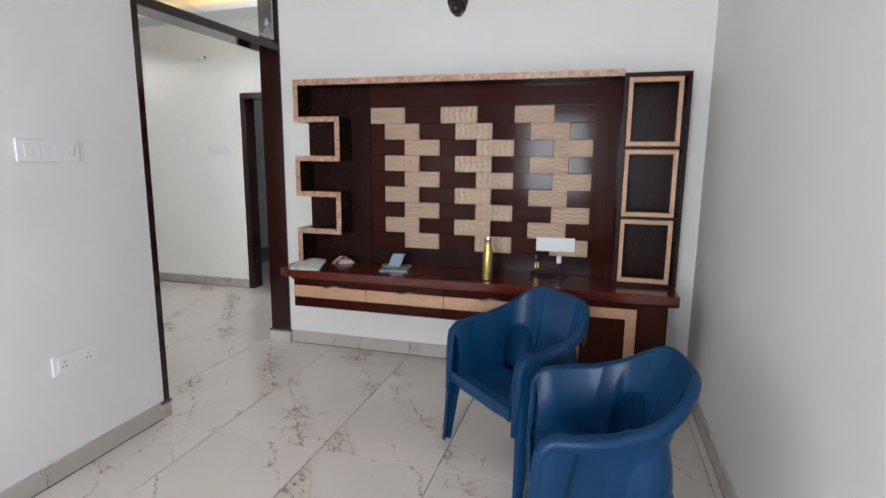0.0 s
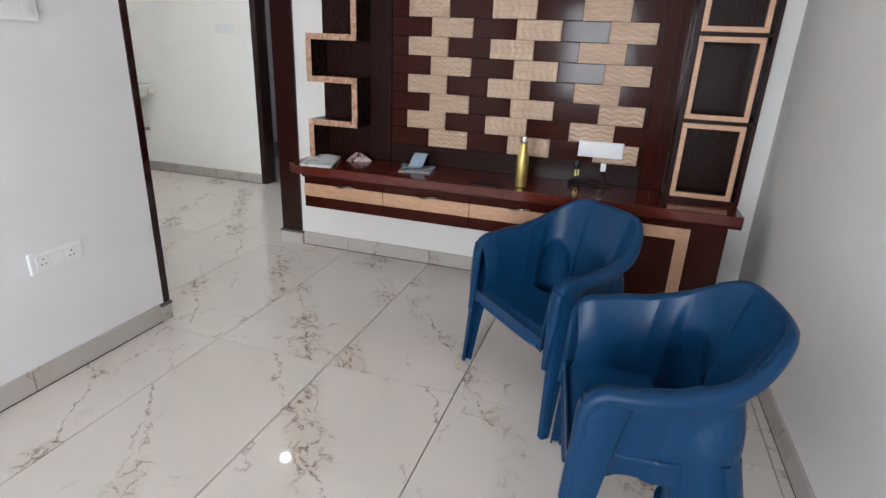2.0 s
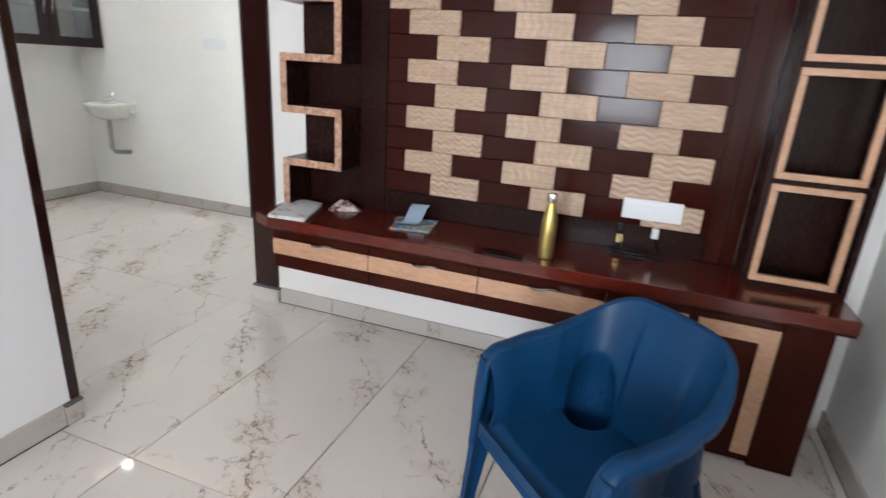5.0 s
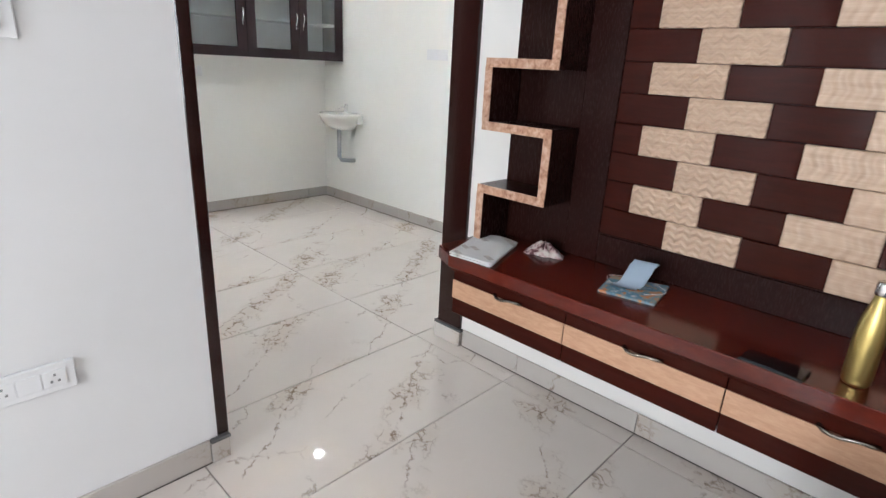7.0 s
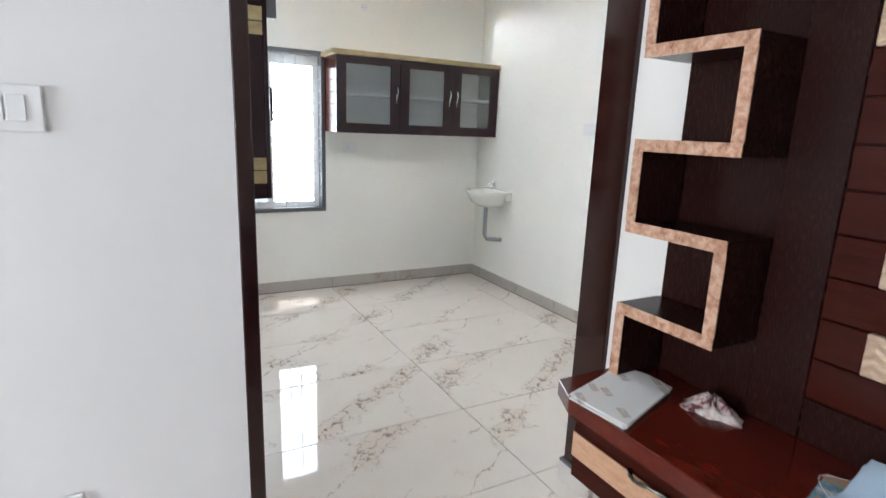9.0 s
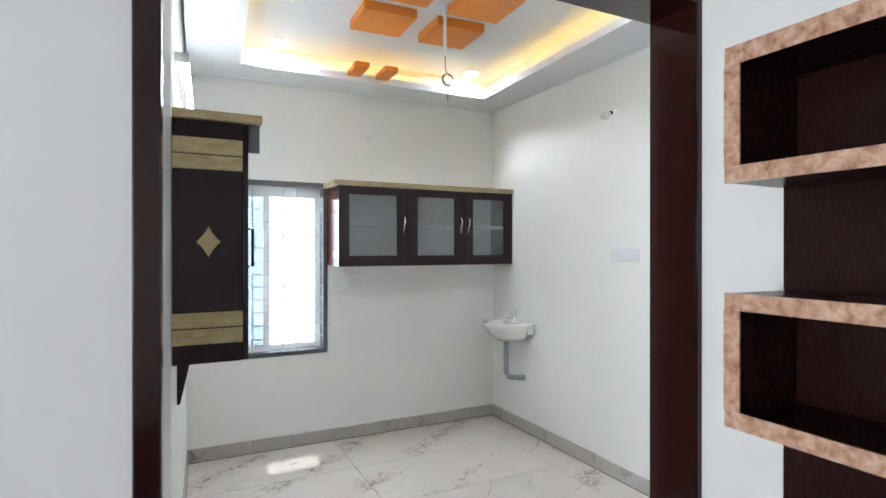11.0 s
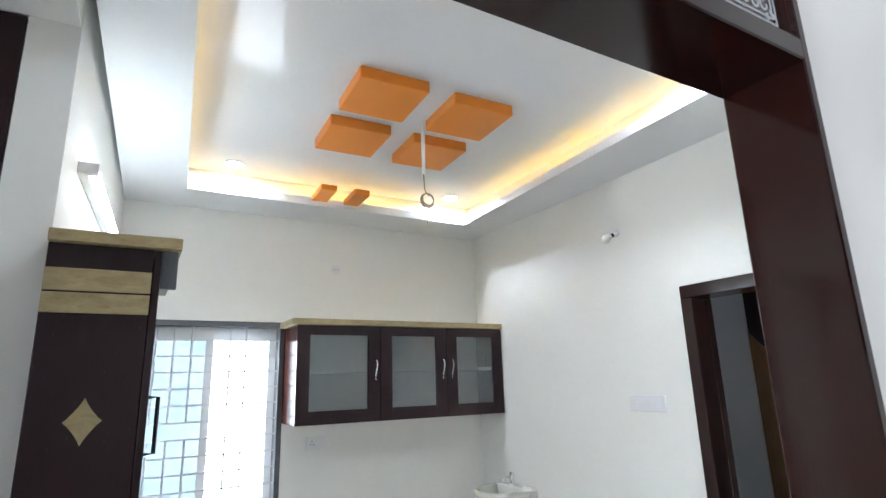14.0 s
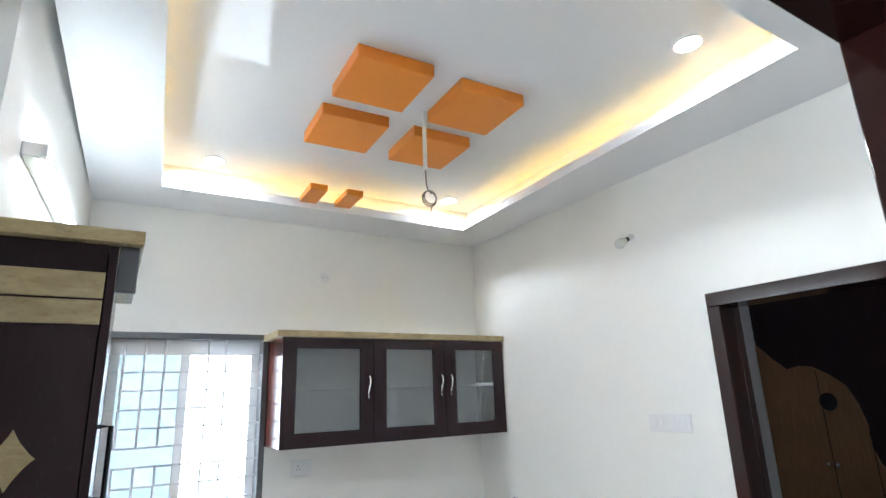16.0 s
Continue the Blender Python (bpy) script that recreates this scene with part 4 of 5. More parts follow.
for sx in (-1, 1):
    pts = [(-0.915 + sx * (0.06 + 0.05 * math.sin(math.pi * i / 10)), 4.20 + 0.012 * i, Z + 0.022 - 0.001 * abs(i - 5)) for i in range(11)]
    part("ear_loop", tube(pts, 0.0008, 5), M["white_plastic"], mask_)

ph = thing("phone", (-0.405, 4.035, Z), "black mobile phone lying on the worktop", "phone")
body = boxes((-0.485, -0.325, 3.995, 4.073, Z, Z + 0.009), bevel=0.003)
bmesh.ops.rotate(body, verts=body.verts, cent=(-0.405, 4.035, Z), matrix=Matrix.Rotation(radians(-4), 3, 'Z'))
part("case", body, M["black_plastic"], ph)
scr = boxes((-0.481, -0.329, 3.999, 4.069, Z + 0.009, Z + 0.0098))
bmesh.ops.rotate(scr, verts=scr.verts, cent=(-0.405, 4.035, Z), matrix=Matrix.Rotation(radians(-4), 3, 'Z'))
part("screen", scr, M["black_glass"], ph)

bt = thing("bottle", (-0.232, 4.112, Z), "gold coloured steel water bottle with silver cap", "bottle")
part("flask", turned([(0.0, 0), (0.029, 0), (0.0325, 0.006), (0.033, 0.012), (0.0325, 0.016), (0.034, 0.022), (0.034, 0.145), (0.0325, 0.170), (0.029, 0.192), (0.024, 0.212), (0.0195, 0.230), (0.0175, 0.243), (0.0175, 0.250), (0.0, 0.250)], (-0.232, 4.112, Z), 36), M["brass"], bt, "gold lacquered flask", True)
part("cap", turned([(0.0, 0.250), (0.0195, 0.250), (0.0205, 0.253), (0.0205, 0.280), (0.0190, 0.284), (0.012, 0.286), (0.0, 0.286)], (-0.232, 4.112, Z), 36), M["steel"], bt, "brushed silver cap", True)

pl = thing("power_plug", (0.05, 4.38, 0.80), "dark cable with plugs hanging under the socket strip", "cable")
part("plug", boxes((0.035, 0.062, YT - 0.075, YT - 0.046, 0.80, 0.84), bevel=0.004), M["black_plastic"], pl)
part("plug", boxes((0.185, 0.215, YT - 0.085, YT - 0.046, 0.79, 0.835), bevel=0.004), M["white_plastic"], pl)
part("tag", boxes((0.040, 0.066, YT - 0.062, YT - 0.058, 0.745, 0.785), bevel=0.001), M["brass"], pl)
pts = [(0.05, YT - 0.07, 0.80), (0.055, YT - 0.09, 0.76), (0.09, YT - 0.11, 0.715), (0.14, YT - 0.13, 0.706), (0.20, YT - 0.14, 0.706), (0.26, YT - 0.12, 0.706), (0.27, YT - 0.08, 0.706), (0.23, YT - 0.06, 0.72), (0.20, YT - 0.075, 0.79)]
part("lead", tube(pts, 0.0035, 6), M["black_plastic"], pl)
pts = [(0.10 + 0.085 * math.cos(a * 0.5), YT - 0.115 + 0.05 * math.sin(a * 0.5), 0.7045 + 0.0012 * a) for a in range(26)]
part("lead", tube(pts, 0.003, 6), M["black_plastic"], pl)

# carved plaque over the panel
or_ = thing("wall_ornament", (-0.535, YT, 2.5), "dark carved wooden wall ornament above the television panel", "ornament")
part("plaque", prism([(-0.605, 2.50), (-0.585, 2.44), (-0.55, 2.405), (-0.52, 2.405), (-0.485, 2.44), (-0.465, 2.50), (-0.465, 2.66), (-0.50, 2.72), (-0.57, 2.72), (-0.605, 2.66)], 'y', YT - 0.03, YT, 0.004), M["frame"], or_)
part("boss", turned([(0.0, -0.02), (0.025, -0.018), (0.042, 0.0), (0.042, 0.045), (0.022, 0.07), (0.0, 0.075)], (-0.535, YT - 0.045, 2.43), 16), M["frame"], or_, smooth=True)

# ---- plastic armchairs ----


def shell(section, thick):
    """A moulded skin from rows of points, thickened."""
    bm = bmesh.new()
    vs = [[bm.verts.new(p) for p in row] for row in section]
    fs = [bm.faces.new((a[i], a[i + 1], b[i + 1], b[i])) for a, b in zip(vs, vs[1:]) for i in range(len(a) - 1)]
    bmesh.ops.recalc_face_normals(bm, faces=fs)
    bmesh.ops.solidify(bm, geom=fs, thickness=thick)
    return bm


def rim_at(s):
    """The chair's rim, s from -1 (one front leg's top) over the back (0) to 1. Front is -y."""
    a = abs(s)
    sg = 1 if s >= 0 else -1
    if a <= 0.52:
        th = a / 0.52 * math.pi / 2
        x, y = sg * 0.262 * math.sin(th) ** 0.78, 0.02 + 0.25 * max(math.cos(th), 0) ** 0.72
    else:
        k = min((a - 0.52) / 0.34, 1)
        x, y = sg * (0.260 + 0.008 * math.sin(math.pi * k)), 0.02 - 0.215 * k
    z = 0.803 - 0.140 * smoothstep(0.14, 0.62, a) - 0.015 * smoothstep(0.6, 0.86, a)
    if a > 0.86:
        u = (a - 0.86) / 0.14
        phi, v_ = min(u / 0.45, 1) * math.pi / 2, max(u - 0.45, 0) / 0.55
        y -= 0.080 * math.sin(phi) + 0.014 * v_
        z -= 0.080 * (1 - math.cos(phi)) + 0.27 * v_
        x += sg * 0.016 * v_
    return Vector((x, y, z))


def in_well(x, y, z):
    """Under 1 inside the round well in either rear corner of the seat, which closes in a dome up the back."""
    up = min(max((z - 0.44) / 0.235, 0), 1)
    size = math.sqrt(max(1 - up * up, 0))
    if size < 0.05:
        return 9.0
    return math.hypot((abs(x) - 0.168) / (0.080 * size), (y - 0.112) / (0.088 * size))


def armchair():
    ob = thing("plastic_chair", (0, 0, 0), "blue moulded plastic armchair on the tiled floor", "chair", "blue plastic chairs")
    n = 220
    # hull from the seat's edge up to the rim; a round well sinks into each rear corner
    rows = []
    lv = 44
    for j in range(lv + 1):
        k = j / lv
        row = []
        for i in range(n + 1):
            s = 0.90 * (-1 + 2 * i / n)
            p = rim_at(s)
            a = abs(s)
            foot = Vector((p.x * 0.86, -0.26 + (p.y + 0.26) * 0.80, 0.392))
            foot.z -= 0.17 * (1 - smoothstep(0.9, 1.2, in_well(foot.x, foot.y, 0.39)))
            q = foot.lerp(p, k)
            out = Vector((p.x, p.y + 0.06, 0)).normalized()
            q -= out * 0.018 * math.sin(math.pi * k) * (0.3 + a)
            q -= out * 0.012 * math.exp(-(a / 0.22) ** 4) * math.sin(math.pi * k)
            for _ in range(40):
                if in_well(q.x, q.y, q.z) >= 1:
                    break
                q += out * 0.004
            row.append(q)
        rows.append(row)
    # a short upright skirt under the hull
    rows = [[q - Vector((0, 0, 0.055 - 0.02 * math.exp(-((abs(0.90 * (-1 + 2 * i / n)) - 0.66) / 0.10) ** 4))) for i, q in enumerate(rows[0])]] + rows
    part("backrest", shell(rows, 0.007), M["chair"], ob, smooth=True)
    # rolled rim, wider over the arms, turning down into the front legs
    bm = bmesh.new()
    rings = []
    n = 360
    for i in range(n + 1):
        s = -1 + 2 * i / n
        p, d = rim_at(s), (rim_at(min(s + 0.005, 1)) - rim_at(max(s - 0.005, -1))).normalized()
        flat = Vector((d.x, d.y, 0))
        if abs(s) > 0.55 or flat.length < 0.05:
            out = Vector((1 if s > 0 else -1, 0, 0))
        else:
            out = Vector((flat.y, -flat.x, 0)).normalized()
            if out.dot(Vector((p.x, p.y + 0.1, 0))) < 0:
                out = -out
        up_ = d.cross(out)
        if up_.z < 0 or (abs(s) > 0.86 and up_.y > 0):
            up_ = -up_
        w_ = 0.026 + 0.024 * smoothstep(0.3, 0.62, abs(s))
        prof = ((-0.004, -0.014), (-0.006, -0.002), (0.002, 0.006), (w_ * 0.45, 0.009), (w_ - 0.008, 0.006), (w_, -0.003), (w_ + 0.001, -0.016), (w_ - 0.002, -0.032), (w_ - 0.008, -0.032), (w_ - 0.009, -0.012), (0.006, -0.006))
        thin = 1 - 0.55 * smoothstep(0.93, 1.0, abs(s))
        rings.append([bm.verts.new(p + out * u * thin + up_ * h) for u, h in prof])
    for a, b in zip(rings, rings[1:]):
        for i in range(len(a)):
            bm.faces.new((a[i], a[(i + 1) % len(a)], b[(i + 1) % len(a)], b[i]))
    bm.faces.new(rings[0])
    bm.faces.new(rings[-1])
    bmesh.ops.recalc_face_normals(bm, faces=bm.faces)
    part("armrest_rim", bm, M["chair"], ob, smooth=True)
    # dished seat with a rolled front
    rows = []
    for j in range(71):
        k = j / 70
        y = -0.295 + 0.52 * k
        half = 0.228 if y < -0.03 else 0.228 * math.cos(min((y + 0.03) / 0.265, 1) * math.pi / 2) ** 0.55 + 0.004
        row = []
        for i in range(81):
            t = -1 + 2 * i / 80
            z = 0.410 - 0.016 * (1 - t * t) * math.sin(math.pi * min(k * 1.1, 1)) - 0.055 * (max(0, 0.16 - k) / 0.16) ** 2 - 0.010 * k + 0.012 * abs(t) ** 6
            z -= 0.17 * (1 - smoothstep(0.90, 1.0, in_well(half * t, y, 0.40)))
            row.append((half * t, y, z))
        rows.append(row)
    part("seat", shell(rows, 0.008), M["chair"], ob, smooth=True)
    for sx in (-1, 1):
        part("well_floor", prism([(sx * 0.168 + 0.100 * math.cos(a * math.pi / 12), 0.112 + 0.108 * math.sin(a * math.pi / 12)) for a in range(24)], 'z', 0.205, 0.236), M["chair"], ob)
    # apron under the seat between the front legs
    for pts in ([(-0.25, -0.285), (0.25, -0.285)],):
        rows = []
        for j in range(5):
            z = 0.405 - 0.014 * j
            rows.append([(pts[0][0] + (pts[1][0] - pts[0][0]) * i / 12, pts[0][1] + (pts[1][1] - pts[0][1]) * i / 12, z + (0.022 * (1 - abs(i - 6) / 6) ** 0.7 * j / 4)) for i in range(13)])
        part("apron", shell(rows, 0.005), M["chair"], ob, smooth=True)
    # tapering channel legs
    for sx, front in ((-1, True), (1, True), (-1, False), (1, False)):
        if front:
            topc, foot, wt, wb = Vector((sx * 0.288, -0.206, 0.615)), Vector((sx * 0.316, -0.272, 0.0)), 0.140, 0.044
            ux, uy = Vector((sx, 0, 0)), Vector((0, -1, 0))
        else:
            topc, foot, wt, wb = Vector((sx * 0.222, 0.162, 0.450)), Vector((sx * 0.268, 0.270, 0.0)), 0.086, 0.046
            ux, uy = Vector((sx * 0.75, 0.66, 0)), Vector((-sx * 0.66, 0.75, 0))
        bm = bmesh.new()
        rings = []
        for j in range(15):
            k = j / 14
            c = topc.lerp(foot, k)
            w_ = wt + (wb - wt) * (k ** 0.62)
            t_ = (0.020 if front else 0.012 + 0.008 * math.sin(math.pi * min(k * 1.4, 1))) - 0.006 * k
            ring = [c + ux * a + uy * b for a, b in ((-t_, -w_ / 2), (t_ * 0.6, -w_ / 2), (t_, -w_ / 2 + 0.009), (t_, w_ / 2 - 0.009), (t_ * 0.6, w_ / 2), (-t_, w_ / 2), (-t_, w_ / 2 - 0.007), (t_ * 0.5, w_ / 2 - 0.010), (t_ * 0.5, -w_ / 2 + 0.010), (-t_, -w_ / 2 + 0.007))]
            rings.append([bm.verts.new(p) for p in ring])
        for a, b in zip(rings, rings[1:]):
            for i in range(10):
                bm.faces.new((a[i], a[(i + 1) % 10], b[(i + 1) % 10], b[i]))
        bm.faces.new(rings[0])
        bm.faces.new(rings[-1])
        bmesh.ops.recalc_face_normals(bm, faces=bm.faces)
        part("leg", bm, M["chair"], ob, smooth=True)
    return ob


chair = armchair()
for ob in chair.children_recursive:
    ob.data.transform(Matrix.Diagonal((0.985, 0.92, 1.0, 1.0)))
    ob.data.set_sharp_from_angle(angle=radians(48))
CHAIR_1, CHAIR_2 = (0.110, 3.299, -44.5), (0.492, 2.612, -83)
chair.matrix_basis = pose(CHAIR_1[0], CHAIR_1[1], 0, 0, 0, CHAIR_1[2])
copy_thing(chair, pose(CHAIR_2[0], CHAIR_2[1], 0, 0, 0, CHAIR_2[2]))

# ---- dining room ----
CF = -4.94
wc = thing("wall_cabinet", (XB, 5.07, 1.44), "dark wall cabinet with three frosted glass doors and olive top", "cabinet")
CY0, CY1 = 4.285, 5.862
part("top_slab", boxes((XB, CF + 0.03, CY0 - 0.035, YN - 0.002, 2.062, 2.10), bevel=0.002), M["olive"], wc, "mottled olive top slab")
part("side_panel", boxes((XB, CF, CY0, CY0 + 0.02, 1.44, 2.062)), M["side_gloss"], wc, "glossy dark red-brown side panel")
part("side_panel", boxes((XB, CF, CY1 - 0.02, CY1, 1.44, 2.062)), M["wenge"], wc)
part("bottom_board", boxes((XB, CF, CY0 + 0.02, CY1 - 0.02, 1.44, 1.46)), M["white_plastic"], wc)
part("back", boxes((XB, XB + 0.012, CY0 + 0.02, CY1 - 0.02, 1.46, 2.062)), M["wall"], wc)
part("shelf_board", boxes((XB + 0.012, CF - 0.006, CY0 + 0.02, CY1 - 0.02, 1.755, 1.775)), M["white_plastic"], wc)
doors = ((CY0, 4.853, 'r'), (4.857, 5.372, 'r'), (5.376, CY1, 'l'))
for y0, y1, hs in doors:
    e, e2 = 0.085, 0.062
    bm = ring([(y0 + e, 1.519), (y0 + e, 1.996), (y1 - e, 1.996), (y1 - e, 1.519)], [(y0, 1.437), (y0, 2.058), (y1, 2.058), (y1, 1.437)], CF, CF + 0.022)
    for vert in bm.verts:
        vert.co = (vert.co.z, vert.co.x, vert.co.y)
    dr = part("door", bm, M["wenge"], wc)
    part("pane", boxes((CF + 0.006, CF + 0.011, y0 + e, y1 - e, 1.437 + e2 + 0.02, 2.058 - e2)), M["frost"], dr, "frosted glass pane")
    hy = y1 - 0.035 if hs == 'r' else y0 + 0.035
    pts = []
    for i in range(9):
        s = i / 8 - 0.5
        pts.append((CF + 0.022 + 0.024 * (1 - (2 * s) ** 4), hy + 0.007 * math.sin(2 * math.pi * s), 1.765 + 0.15 * s))
    part("handle", tube(pts, [0.007, 0.0055, 0.005, 0.0045, 0.0045, 0.0045, 0.005, 0.0055, 0.007], 8), M["chrome"], dr, "chrome S-shaped handle", True)

# hanging tall cabinet on the kitchen wall
HX, HY0, HY1, HZ0, HZ1 = -3.245, 3.158, 3.440, 1.119, 2.088
tc = thing("hanging_cabinet", (-3.7, HY0, HZ0), "dark wenge hanging cabinet with olive bands and diamond inlay", "cabinet")
HXe = -4.15
part("side_panel", boxes((HX - 0.02, HX, HY0, HY1 - 0.022, HZ0, HZ1), bevel=0.001), M["wenge"], tc)
part("carcass", boxes((HXe, HX - 0.02, HY0 + 0.06, HY1 - 0.022, HZ0, HZ1)), M["wenge"], tc)
dr = part("door", boxes((HXe, HX, HY1 - 0.020, HY1, HZ0 + 0.002, HZ1 - 0.002), bevel=0.002), M["wenge"], tc)
part("handle", tube([(HX - 0.09, HY1, 1.66), (HX - 0.09, HY1 + 0.028, 1.66), (HX - 0.09, HY1 + 0.028, 1.50), (HX - 0.09, HY1, 1.50)], 0.006, 8), M["black_plastic"], dr, "black bar handle")
part("cornice", boxes((HXe, HX + 0.03, HY0, HY1 + 0.052, HZ1, HZ1 + 0.035), bevel=0.002), M["olive"], tc, "mottled olive cornice")
part("bracket", boxes((HX - 0.022, HX - 0.002, HY1 + 0.001, HY1 + 0.045, HZ1 - 0.115, HZ1), bevel=0.002), M["alu"], tc)
for z0, z1 in ((1.955, 2.018), (1.893, 1.950), (1.262, 1.322), (1.196, 1.257)):
    part("band", boxes((HX, HX + 0.004, HY0, HY1 - 0.022, z0, z1), bevel=0.001), M["olive"], tc, "mottled olive veneer band")
dz, dy, dc = 0.062, 0.045, (3.289, 1.604)
star = []
for i in range(32):
    a = 2 * math.pi * i / 32
    k = (abs(math.cos(a)) ** 0.86 + abs(math.sin(a)) ** 0.86) ** (-1 / 0.86)
    star.append((dc[0] + dy * k * math.cos(a), dc[1] + dz * k * math.sin(a)))
part("diamond_inlay", prism(star, 'x', HX, HX + 0.004), M["olive"], tc, "mottled olive four-pointed inlay")
part("wall_bracket", prism([(3.175, HZ0), (3.222, HZ0), (3.187, HZ0 - 0.16), (3.175, HZ0 - 0.16)], 'x', HX - 0.05, HX - 0.03), M["wenge"], tc)

# tall unit beyond the wall end, in the kitchen
tu = thing("tall_kitchen_unit", (-3.3, 2.6, 0), "dark tall kitchen unit to the ceiling with diamond inlay", "cabinet")
part("body", boxes((-3.9, -3.325, 2.2, 3.018, 0, 2.798)), M["wenge"], tu)
for y0, y1 in ((2.2, 2.608), (2.612, 3.016)):
    dd = part("door", boxes((-3.325, -3.302, y0, y1, 1.505, 2.796), bevel=0.002), M["wenge"], tu)
    yc = (y0 + y1) / 2
    part("diamond_inlay", prism([(yc + (p[0] - dc[0]) * 1.2, 2.12 + (p[1] - dc[1])) for p in star], 'x', -3.302, -3.298), M["olive"], dd, "mottled olive four-pointed inlay")
for i in range(9):
    z0 = 0.02 + i * 0.165
    part("drawer_front", boxes((-3.325, -3.303, 2.2, 3.016, z0, z0 + 0.162), bevel=0.002), M["red"] if i in (7,) else M["dark"], tu, "red-brown front")

# batten tube light
tl = thing("tube_light", (-4.0, 3.21, 2.43), "lit white batten tube light on the cream wall", "lamp")


def on_kitchen_wall(x):
    return YK + (3.25 - YK) * (-3.3 - x) / (-3.3 - XB)


xa, xb = -3.55, -4.75
for nm, o0, o1, z0, z1, mt in (("batten", 0.0, 0.03, 2.405, 2.44, "white_plastic"), ("tube", 0.031, 0.058, 2.409, 2.436, "tube")):
    bm = prism([(xa, on_kitchen_wall(xa) + o0), (xa, on_kitchen_wall(xa) + o1), (xb, on_kitchen_wall(xb) + o1), (xb, on_kitchen_wall(xb) + o0)], 'z', z0, z1, 0.003)
    part(nm, bm, M[mt], tl, "glowing white tube" if nm == "tube" else "")
for x in (xa, xb):
    y = on_kitchen_wall(x)
    part("end_cap", boxes((x - 0.012, x + 0.012, y, y + 0.062, 2.402, 2.443), bevel=0.002), M["white_plastic"], tl)

# ceiling blocks
def ceiling_block(cx, cy, sx, sy, turn, label):
    bm = boxes((-sx / 2, sx / 2, -sy / 2, sy / 2, 2.982 - TRAY, 0), bevel=0.003)
    ob = solid("ceiling_block", bm, M["orange"], label, "ceiling block", group="orange ceiling blocks")
    ob.matrix_basis = pose(cx, cy, TRAY, 0, 0, turn)


for cx, cy in ((-3.606, 4.316), (-3.617, 4.801), (-4.090, 4.337), (-4.094, 4.817)):
    ceiling_block(cx, cy, 0.33, 0.335, -2.0, "large square orange block under the white ceiling")
for cx in (-4.730, -2.575):
    for cy in (4.380, 4.602):
        bm = boxes((-0.121, 0.121, -0.052, 0.052, 0.0, 0.038), bevel=0.003)
        ob = solid("ceiling_block", bm, M["orange"], "narrow orange block over the ceiling cove", "ceiling block", group="orange ceiling blocks")
        ob.matrix_basis = pose(cx, cy - (0.110 if cx > -3 else 0), 2.878, 0, 0, -2.0)
# downlights
for x, y in ((-4.825, 3.83), (-4.815, 5.385), (-2.83, 5.31), (-2.83, 3.83)):
    dl = thing("downlight", (x, y, TRAY), "lit round recessed ceiling downlight", "lamp", "ceiling downlights")
    part("trim_ring", turned([(0.050, 0.0), (0.062, -0.001), (0.062, -0.005), (0.050, -0.006), (0.050, 0.0)], (x, y, TRAY), 28), M["white_plastic"], dl, smooth=True)
    part("lens", turned([(0.0, -0.003), (0.050, -0.003), (0.050, -0.0005), (0.0, -0.0005)], (x, y, TRAY), 28), M["spot"], dl, "glowing lens")
# fan rod and wire
fw = thing("ceiling_wire", (-3.80, 4.63, TRAY), "pale fan rod with a coiled loose wire hanging from the ceiling", "wire")
fx, fy = -3.80, 4.628
part("rod", tube([(fx, fy, TRAY), (fx, fy, 2.735)], 0.010, 10), M["white_plastic"], fw)
part("wire", tube([(fx, fy, 2.735), (fx + 0.002, fy, 2.70), (fx, fy + 0.003, 2.66), (fx, fy + 0.012, 2.635), (fx, fy + 0.03, 2.62)], 0.0035, 6), M["rope"], fw)
for k in range(3):
    r = 0.038 - 0.003 * k
    part("coil", tube([(fx + 0.006 * k - 0.006, fy + 0.02 + r * math.cos(a * math.pi / 12), 2.595 + r * math.sin(a * math.pi / 12) + 0.002 * k) for a in range(24)], 0.003, 6, closed=True), M["rope"], fw)
part("wire", tube([(fx, fy + 0.03, 2.565), (fx, fy + 0.024, 2.53), (fx, fy + 0.016, 2.50), (fx, fy + 0.018, 2.47)], 0.003, 6), M["rope"], fw)

# bulb holder
bh = thing("bulb_holder", (-3.66, YN, 2.52), "unlit bulb in an angled wall holder", "lamp")
part("rose", turned([(0.0, 0.0), (0.035, 0.0), (0.033, 0.014), (0.0, 0.02)], (0, 0, 0), 20), M["white_plastic"], bh, smooth=True)
rose = bh.children[0]
rose.data.transform(Matrix.Translation((0, 0, 0)) @ Matrix.Rotation(radians(90), 4, 'X') @ Matrix.Translation((3.66, -YN, -2.52)))
d = Vector((-0.35, -0.75, -0.45)).normalized()
p0 = Vector((-3.66, YN - 0.012, 2.52))
part("socket", tube([p0, p0 + d * 0.030], 0.017, 12), M["white_plastic"], bh)
part("collar", tube([p0 + d * 0.030, p0 + d * 0.045], 0.013, 12), M["black_plastic"], bh)
part("bulb", tube([p0 + d * (0.045 + k * 0.075 / 6) for k in range(7)], [0.012, 0.017, 0.024, 0.028, 0.027, 0.019, 0.004], 14), M["bulb"], bh, "opal glass bulb", True)

# washbasin
wb = thing("washbasin", (-4.82, YN, 0.9), "small white ceramic wall washbasin with grey waste pipe", "washbasin")
bx, bz = -4.80, 0.935
rows = []
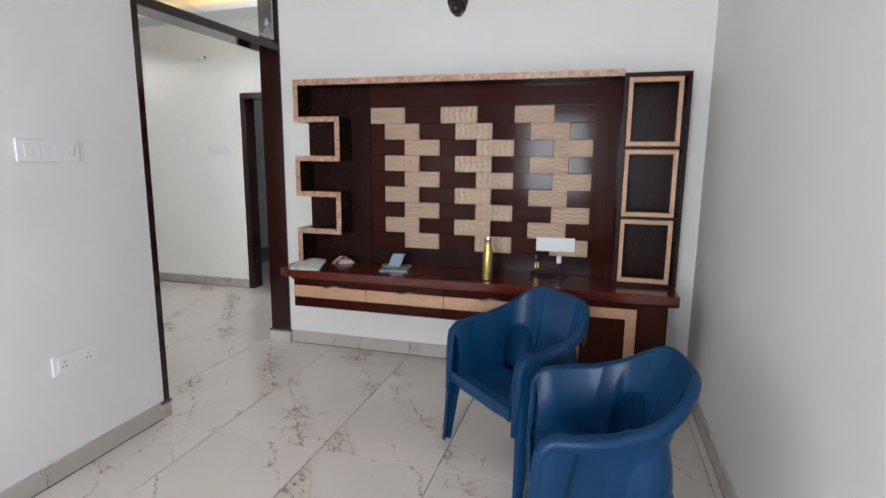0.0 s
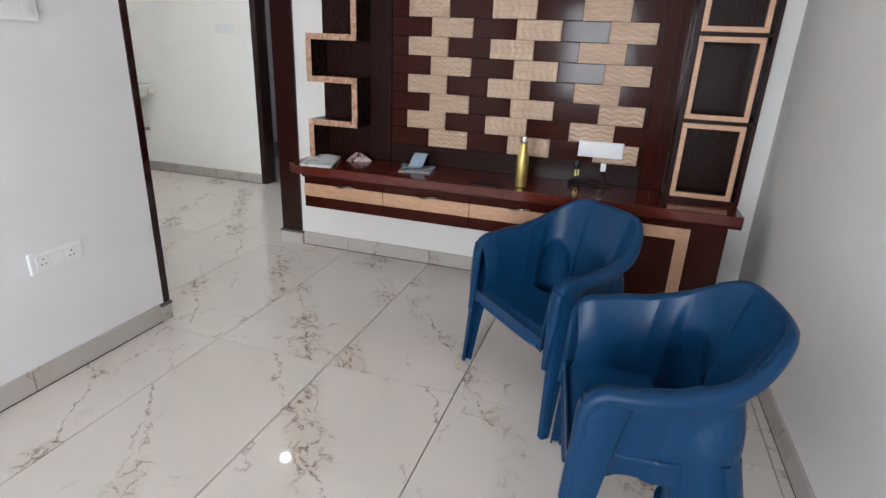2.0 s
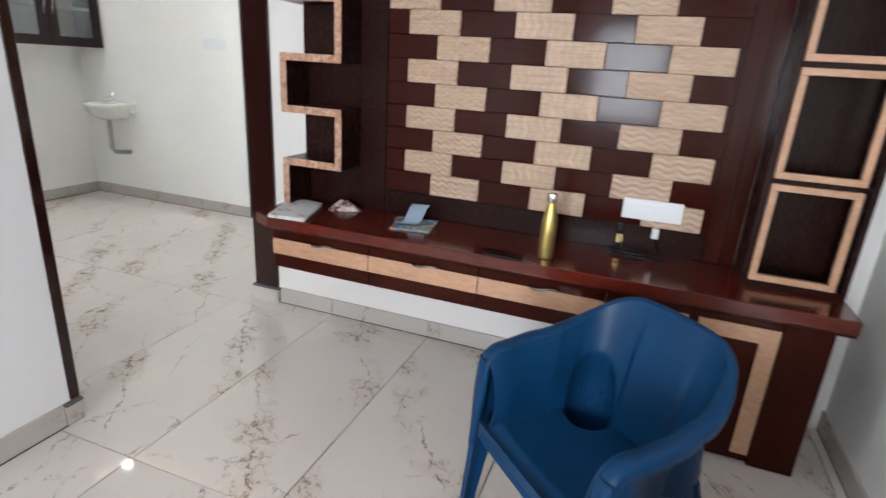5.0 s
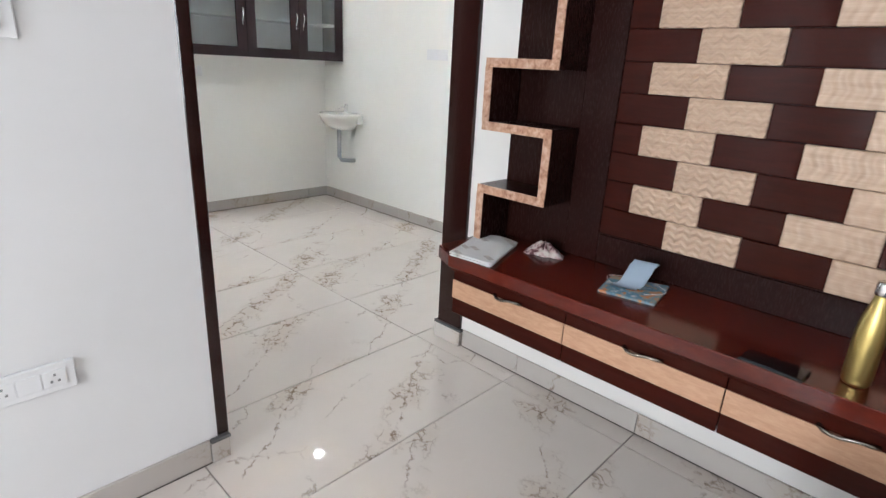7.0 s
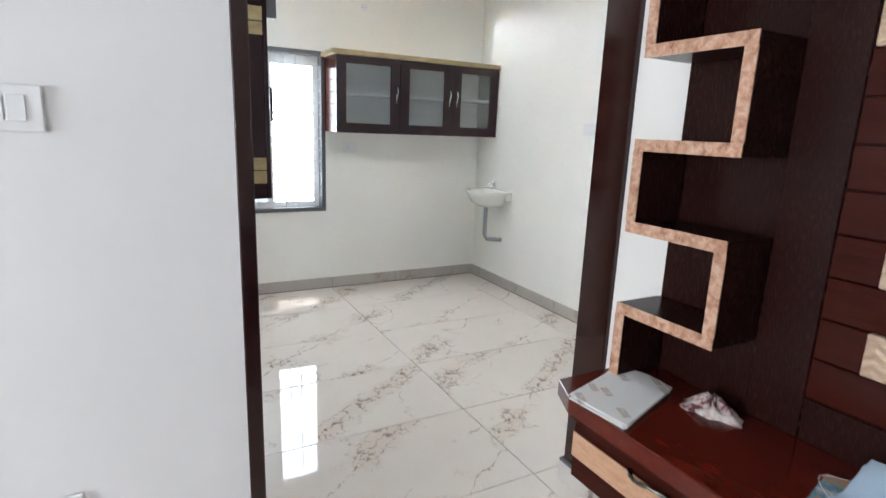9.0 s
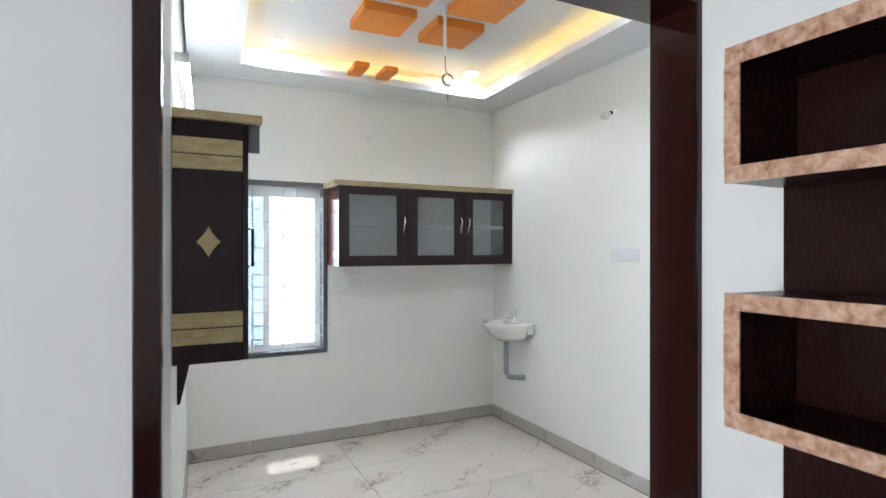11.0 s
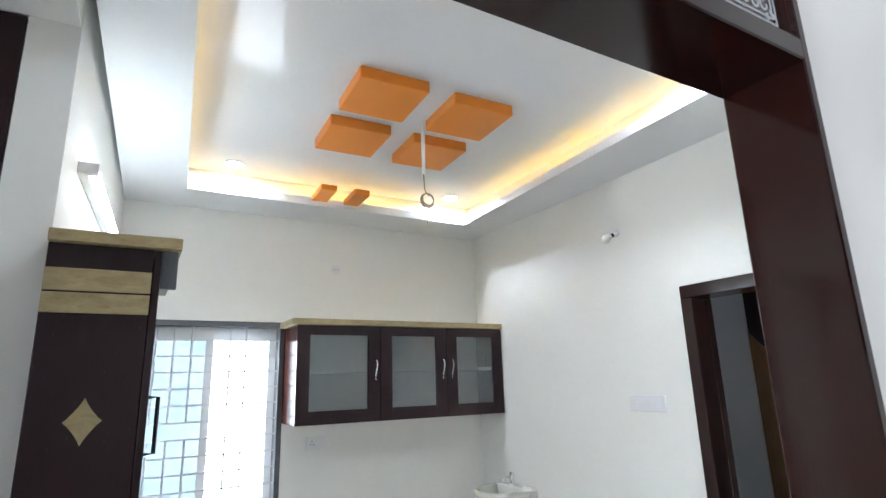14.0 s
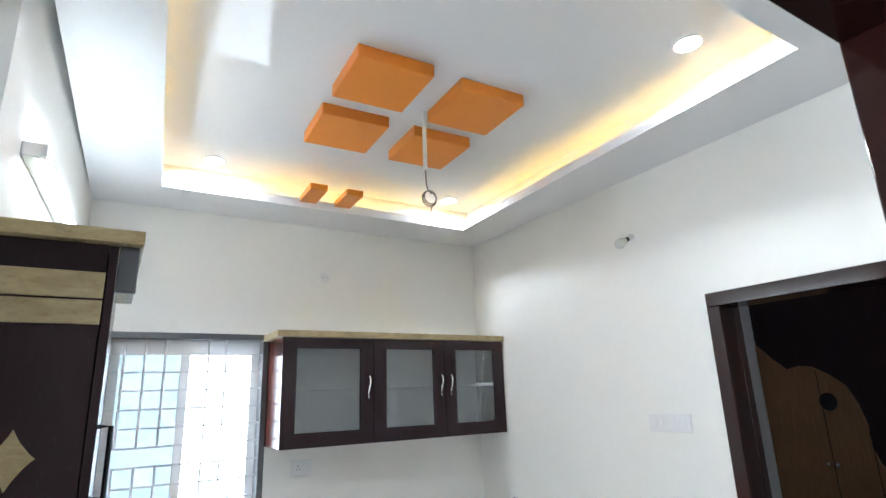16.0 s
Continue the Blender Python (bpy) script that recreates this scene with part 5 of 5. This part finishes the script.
for k, (s, z) in enumerate(((0.30, -0.15), (0.55, -0.145), (0.80, -0.10), (0.95, -0.03), (1.0, 0.0), (0.97, 0.012), (0.86, 0.0), (0.78, -0.05), (0.5, -0.10), (0.06, -0.115))):
    row = []
    for i in range(33):
        a = math.pi * i / 32
        row.append(Vector((bx + 0.205 * s * math.cos(a), YN - 0.06 - 0.30 * s * abs(math.sin(a)) ** 0.75, bz + z)))
    rows.append(row)
bm = bmesh.new()
vs = [[bm.verts.new(p) for p in r] for r in rows]
for a, b in zip(vs, vs[1:]):
    for i in range(32):
        bm.faces.new((a[i], a[i + 1], b[i + 1], b[i]))
bm.faces.new(vs[0])
part("bowl", bm, M["ceramic"], wb, smooth=True)
part("ledge", boxes((bx - 0.205, bx + 0.205, YN - 0.075, YN, bz - 0.085, bz + 0.014), bevel=0.01), M["ceramic"], wb)
tp = part("tap", turned([(0.0, 0.0), (0.022, 0.0), (0.018, 0.02), (0.014, 0.045), (0.02, 0.06), (0.018, 0.085), (0.0, 0.09)], (bx - 0.03, YN - 0.045, bz + 0.012), 16), M["chrome"], wb, "chrome pillar tap", True)
part("spout", tube([(bx - 0.03, YN - 0.045, bz + 0.06), (bx - 0.03, YN - 0.10, bz + 0.065), (bx - 0.03, YN - 0.13, bz + 0.05)], 0.009, 8), M["chrome"], tp, smooth=True)
part("waste_pipe", tube([(bx + 0.01, YN - 0.16, bz - 0.14), (bx + 0.01, YN - 0.16, bz - 0.42), (bx + 0.02, YN - 0.14, bz - 0.46), (bx + 0.05, YN - 0.04, bz - 0.47), (bx + 0.06, YN, bz - 0.47)], 0.021, 10), M["grey_plastic"], wb, "grey plastic waste pipe", True)

# ---- bedroom: wardrobe ----
wr = thing("wardrobe", (-3.6, 8.9, 0), "dark wardrobe with a curved brown oak panel and round hole", "wardrobe")
WF = 8.8
part("body", boxes((-4.735, -2.2, WF, 9.19, 0, 2.6)), M["wenge"], wr)
curve = [(-4.733, 0.0), (-4.733, 2.07), (-4.61, 1.93), (-4.487, 1.817), (-4.38, 1.845), (-4.268, 1.829), (-4.15, 1.76), (-4.034, 1.665), (-3.97, 1.52), (-3.936, 1.349), (-3.94, 1.18), (-3.90, 1.045), (-3.80, 0.95), (-3.80, 0.0)]
part("curved_panel", prism(curve, 'y', WF - 0.012, WF), M["oak"], wr, "brown oak curved panel")
for x in (-4.245, -3.93):
    part("seam", boxes((x - 0.003, x + 0.003, WF - 0.0135, WF - 0.012, 0.02, 1.80 if x < -4 else 1.30)), M["black_plastic"], wr, "dark door seam")
for x in (-4.28, -4.21):
    part("knob", turned([(0.0, -0.018), (0.014, -0.016), (0.018, 0.0), (0.014, 0.016), (0.0, 0.018)], (x, WF - 0.03, 1.02), 12), M["steel"], wr, smooth=True)
hole = [(-4.19 + 0.07 * math.cos(a * math.pi / 12), 1.53 + 0.075 * math.sin(a * math.pi / 12)) for a in range(24)]
part("round_hole", prism(hole, 'y', WF - 0.016, WF - 0.012), M["black_plastic"], wr, "dark round hole")
part("rail", tube([(-3.2, WF - 0.03, 1.98), (-2.5, WF - 0.03, 1.98)], 0.012, 8), M["white_plastic"], wr)

# ---- floor tiles ----
TXP, TYP, GX, GY = 0.6275, 1.29, -0.255, 3.045
tile_meshes = {}
k0 = math.floor((XB - GX) / TXP) - 1
for i in range(k0, 4):
    for j in range(-6, 6):
        x0, y0 = GX + i * TXP, GY + j * TYP
        x1, y1 = min(x0 + TXP, XR + 0.1), min(y0 + TYP, 9.3)
        x0, y0 = max(x0, XB - 0.05), max(y0, YS)
        if x1 - x0 < 0.05 or y1 - y0 < 0.05 or (x0 > XL and y0 > YT) or (x0 < -4.6 and y0 > YN + T):
            continue
        key = (round(x1 - x0, 3), round(y1 - y0, 3))
        if key not in tile_meshes:
            bm = boxes((0.0019, key[0] - 0.0019, 0.0019, key[1] - 0.0019, -0.012, 0.0), bevel=0.0012)
            tile_meshes[key] = mesh_of("tile", bm, M["tile"])
        t_ = new("tile", tile_meshes[key])
        t_.location, t_.parent = (x0, y0, 0), floor
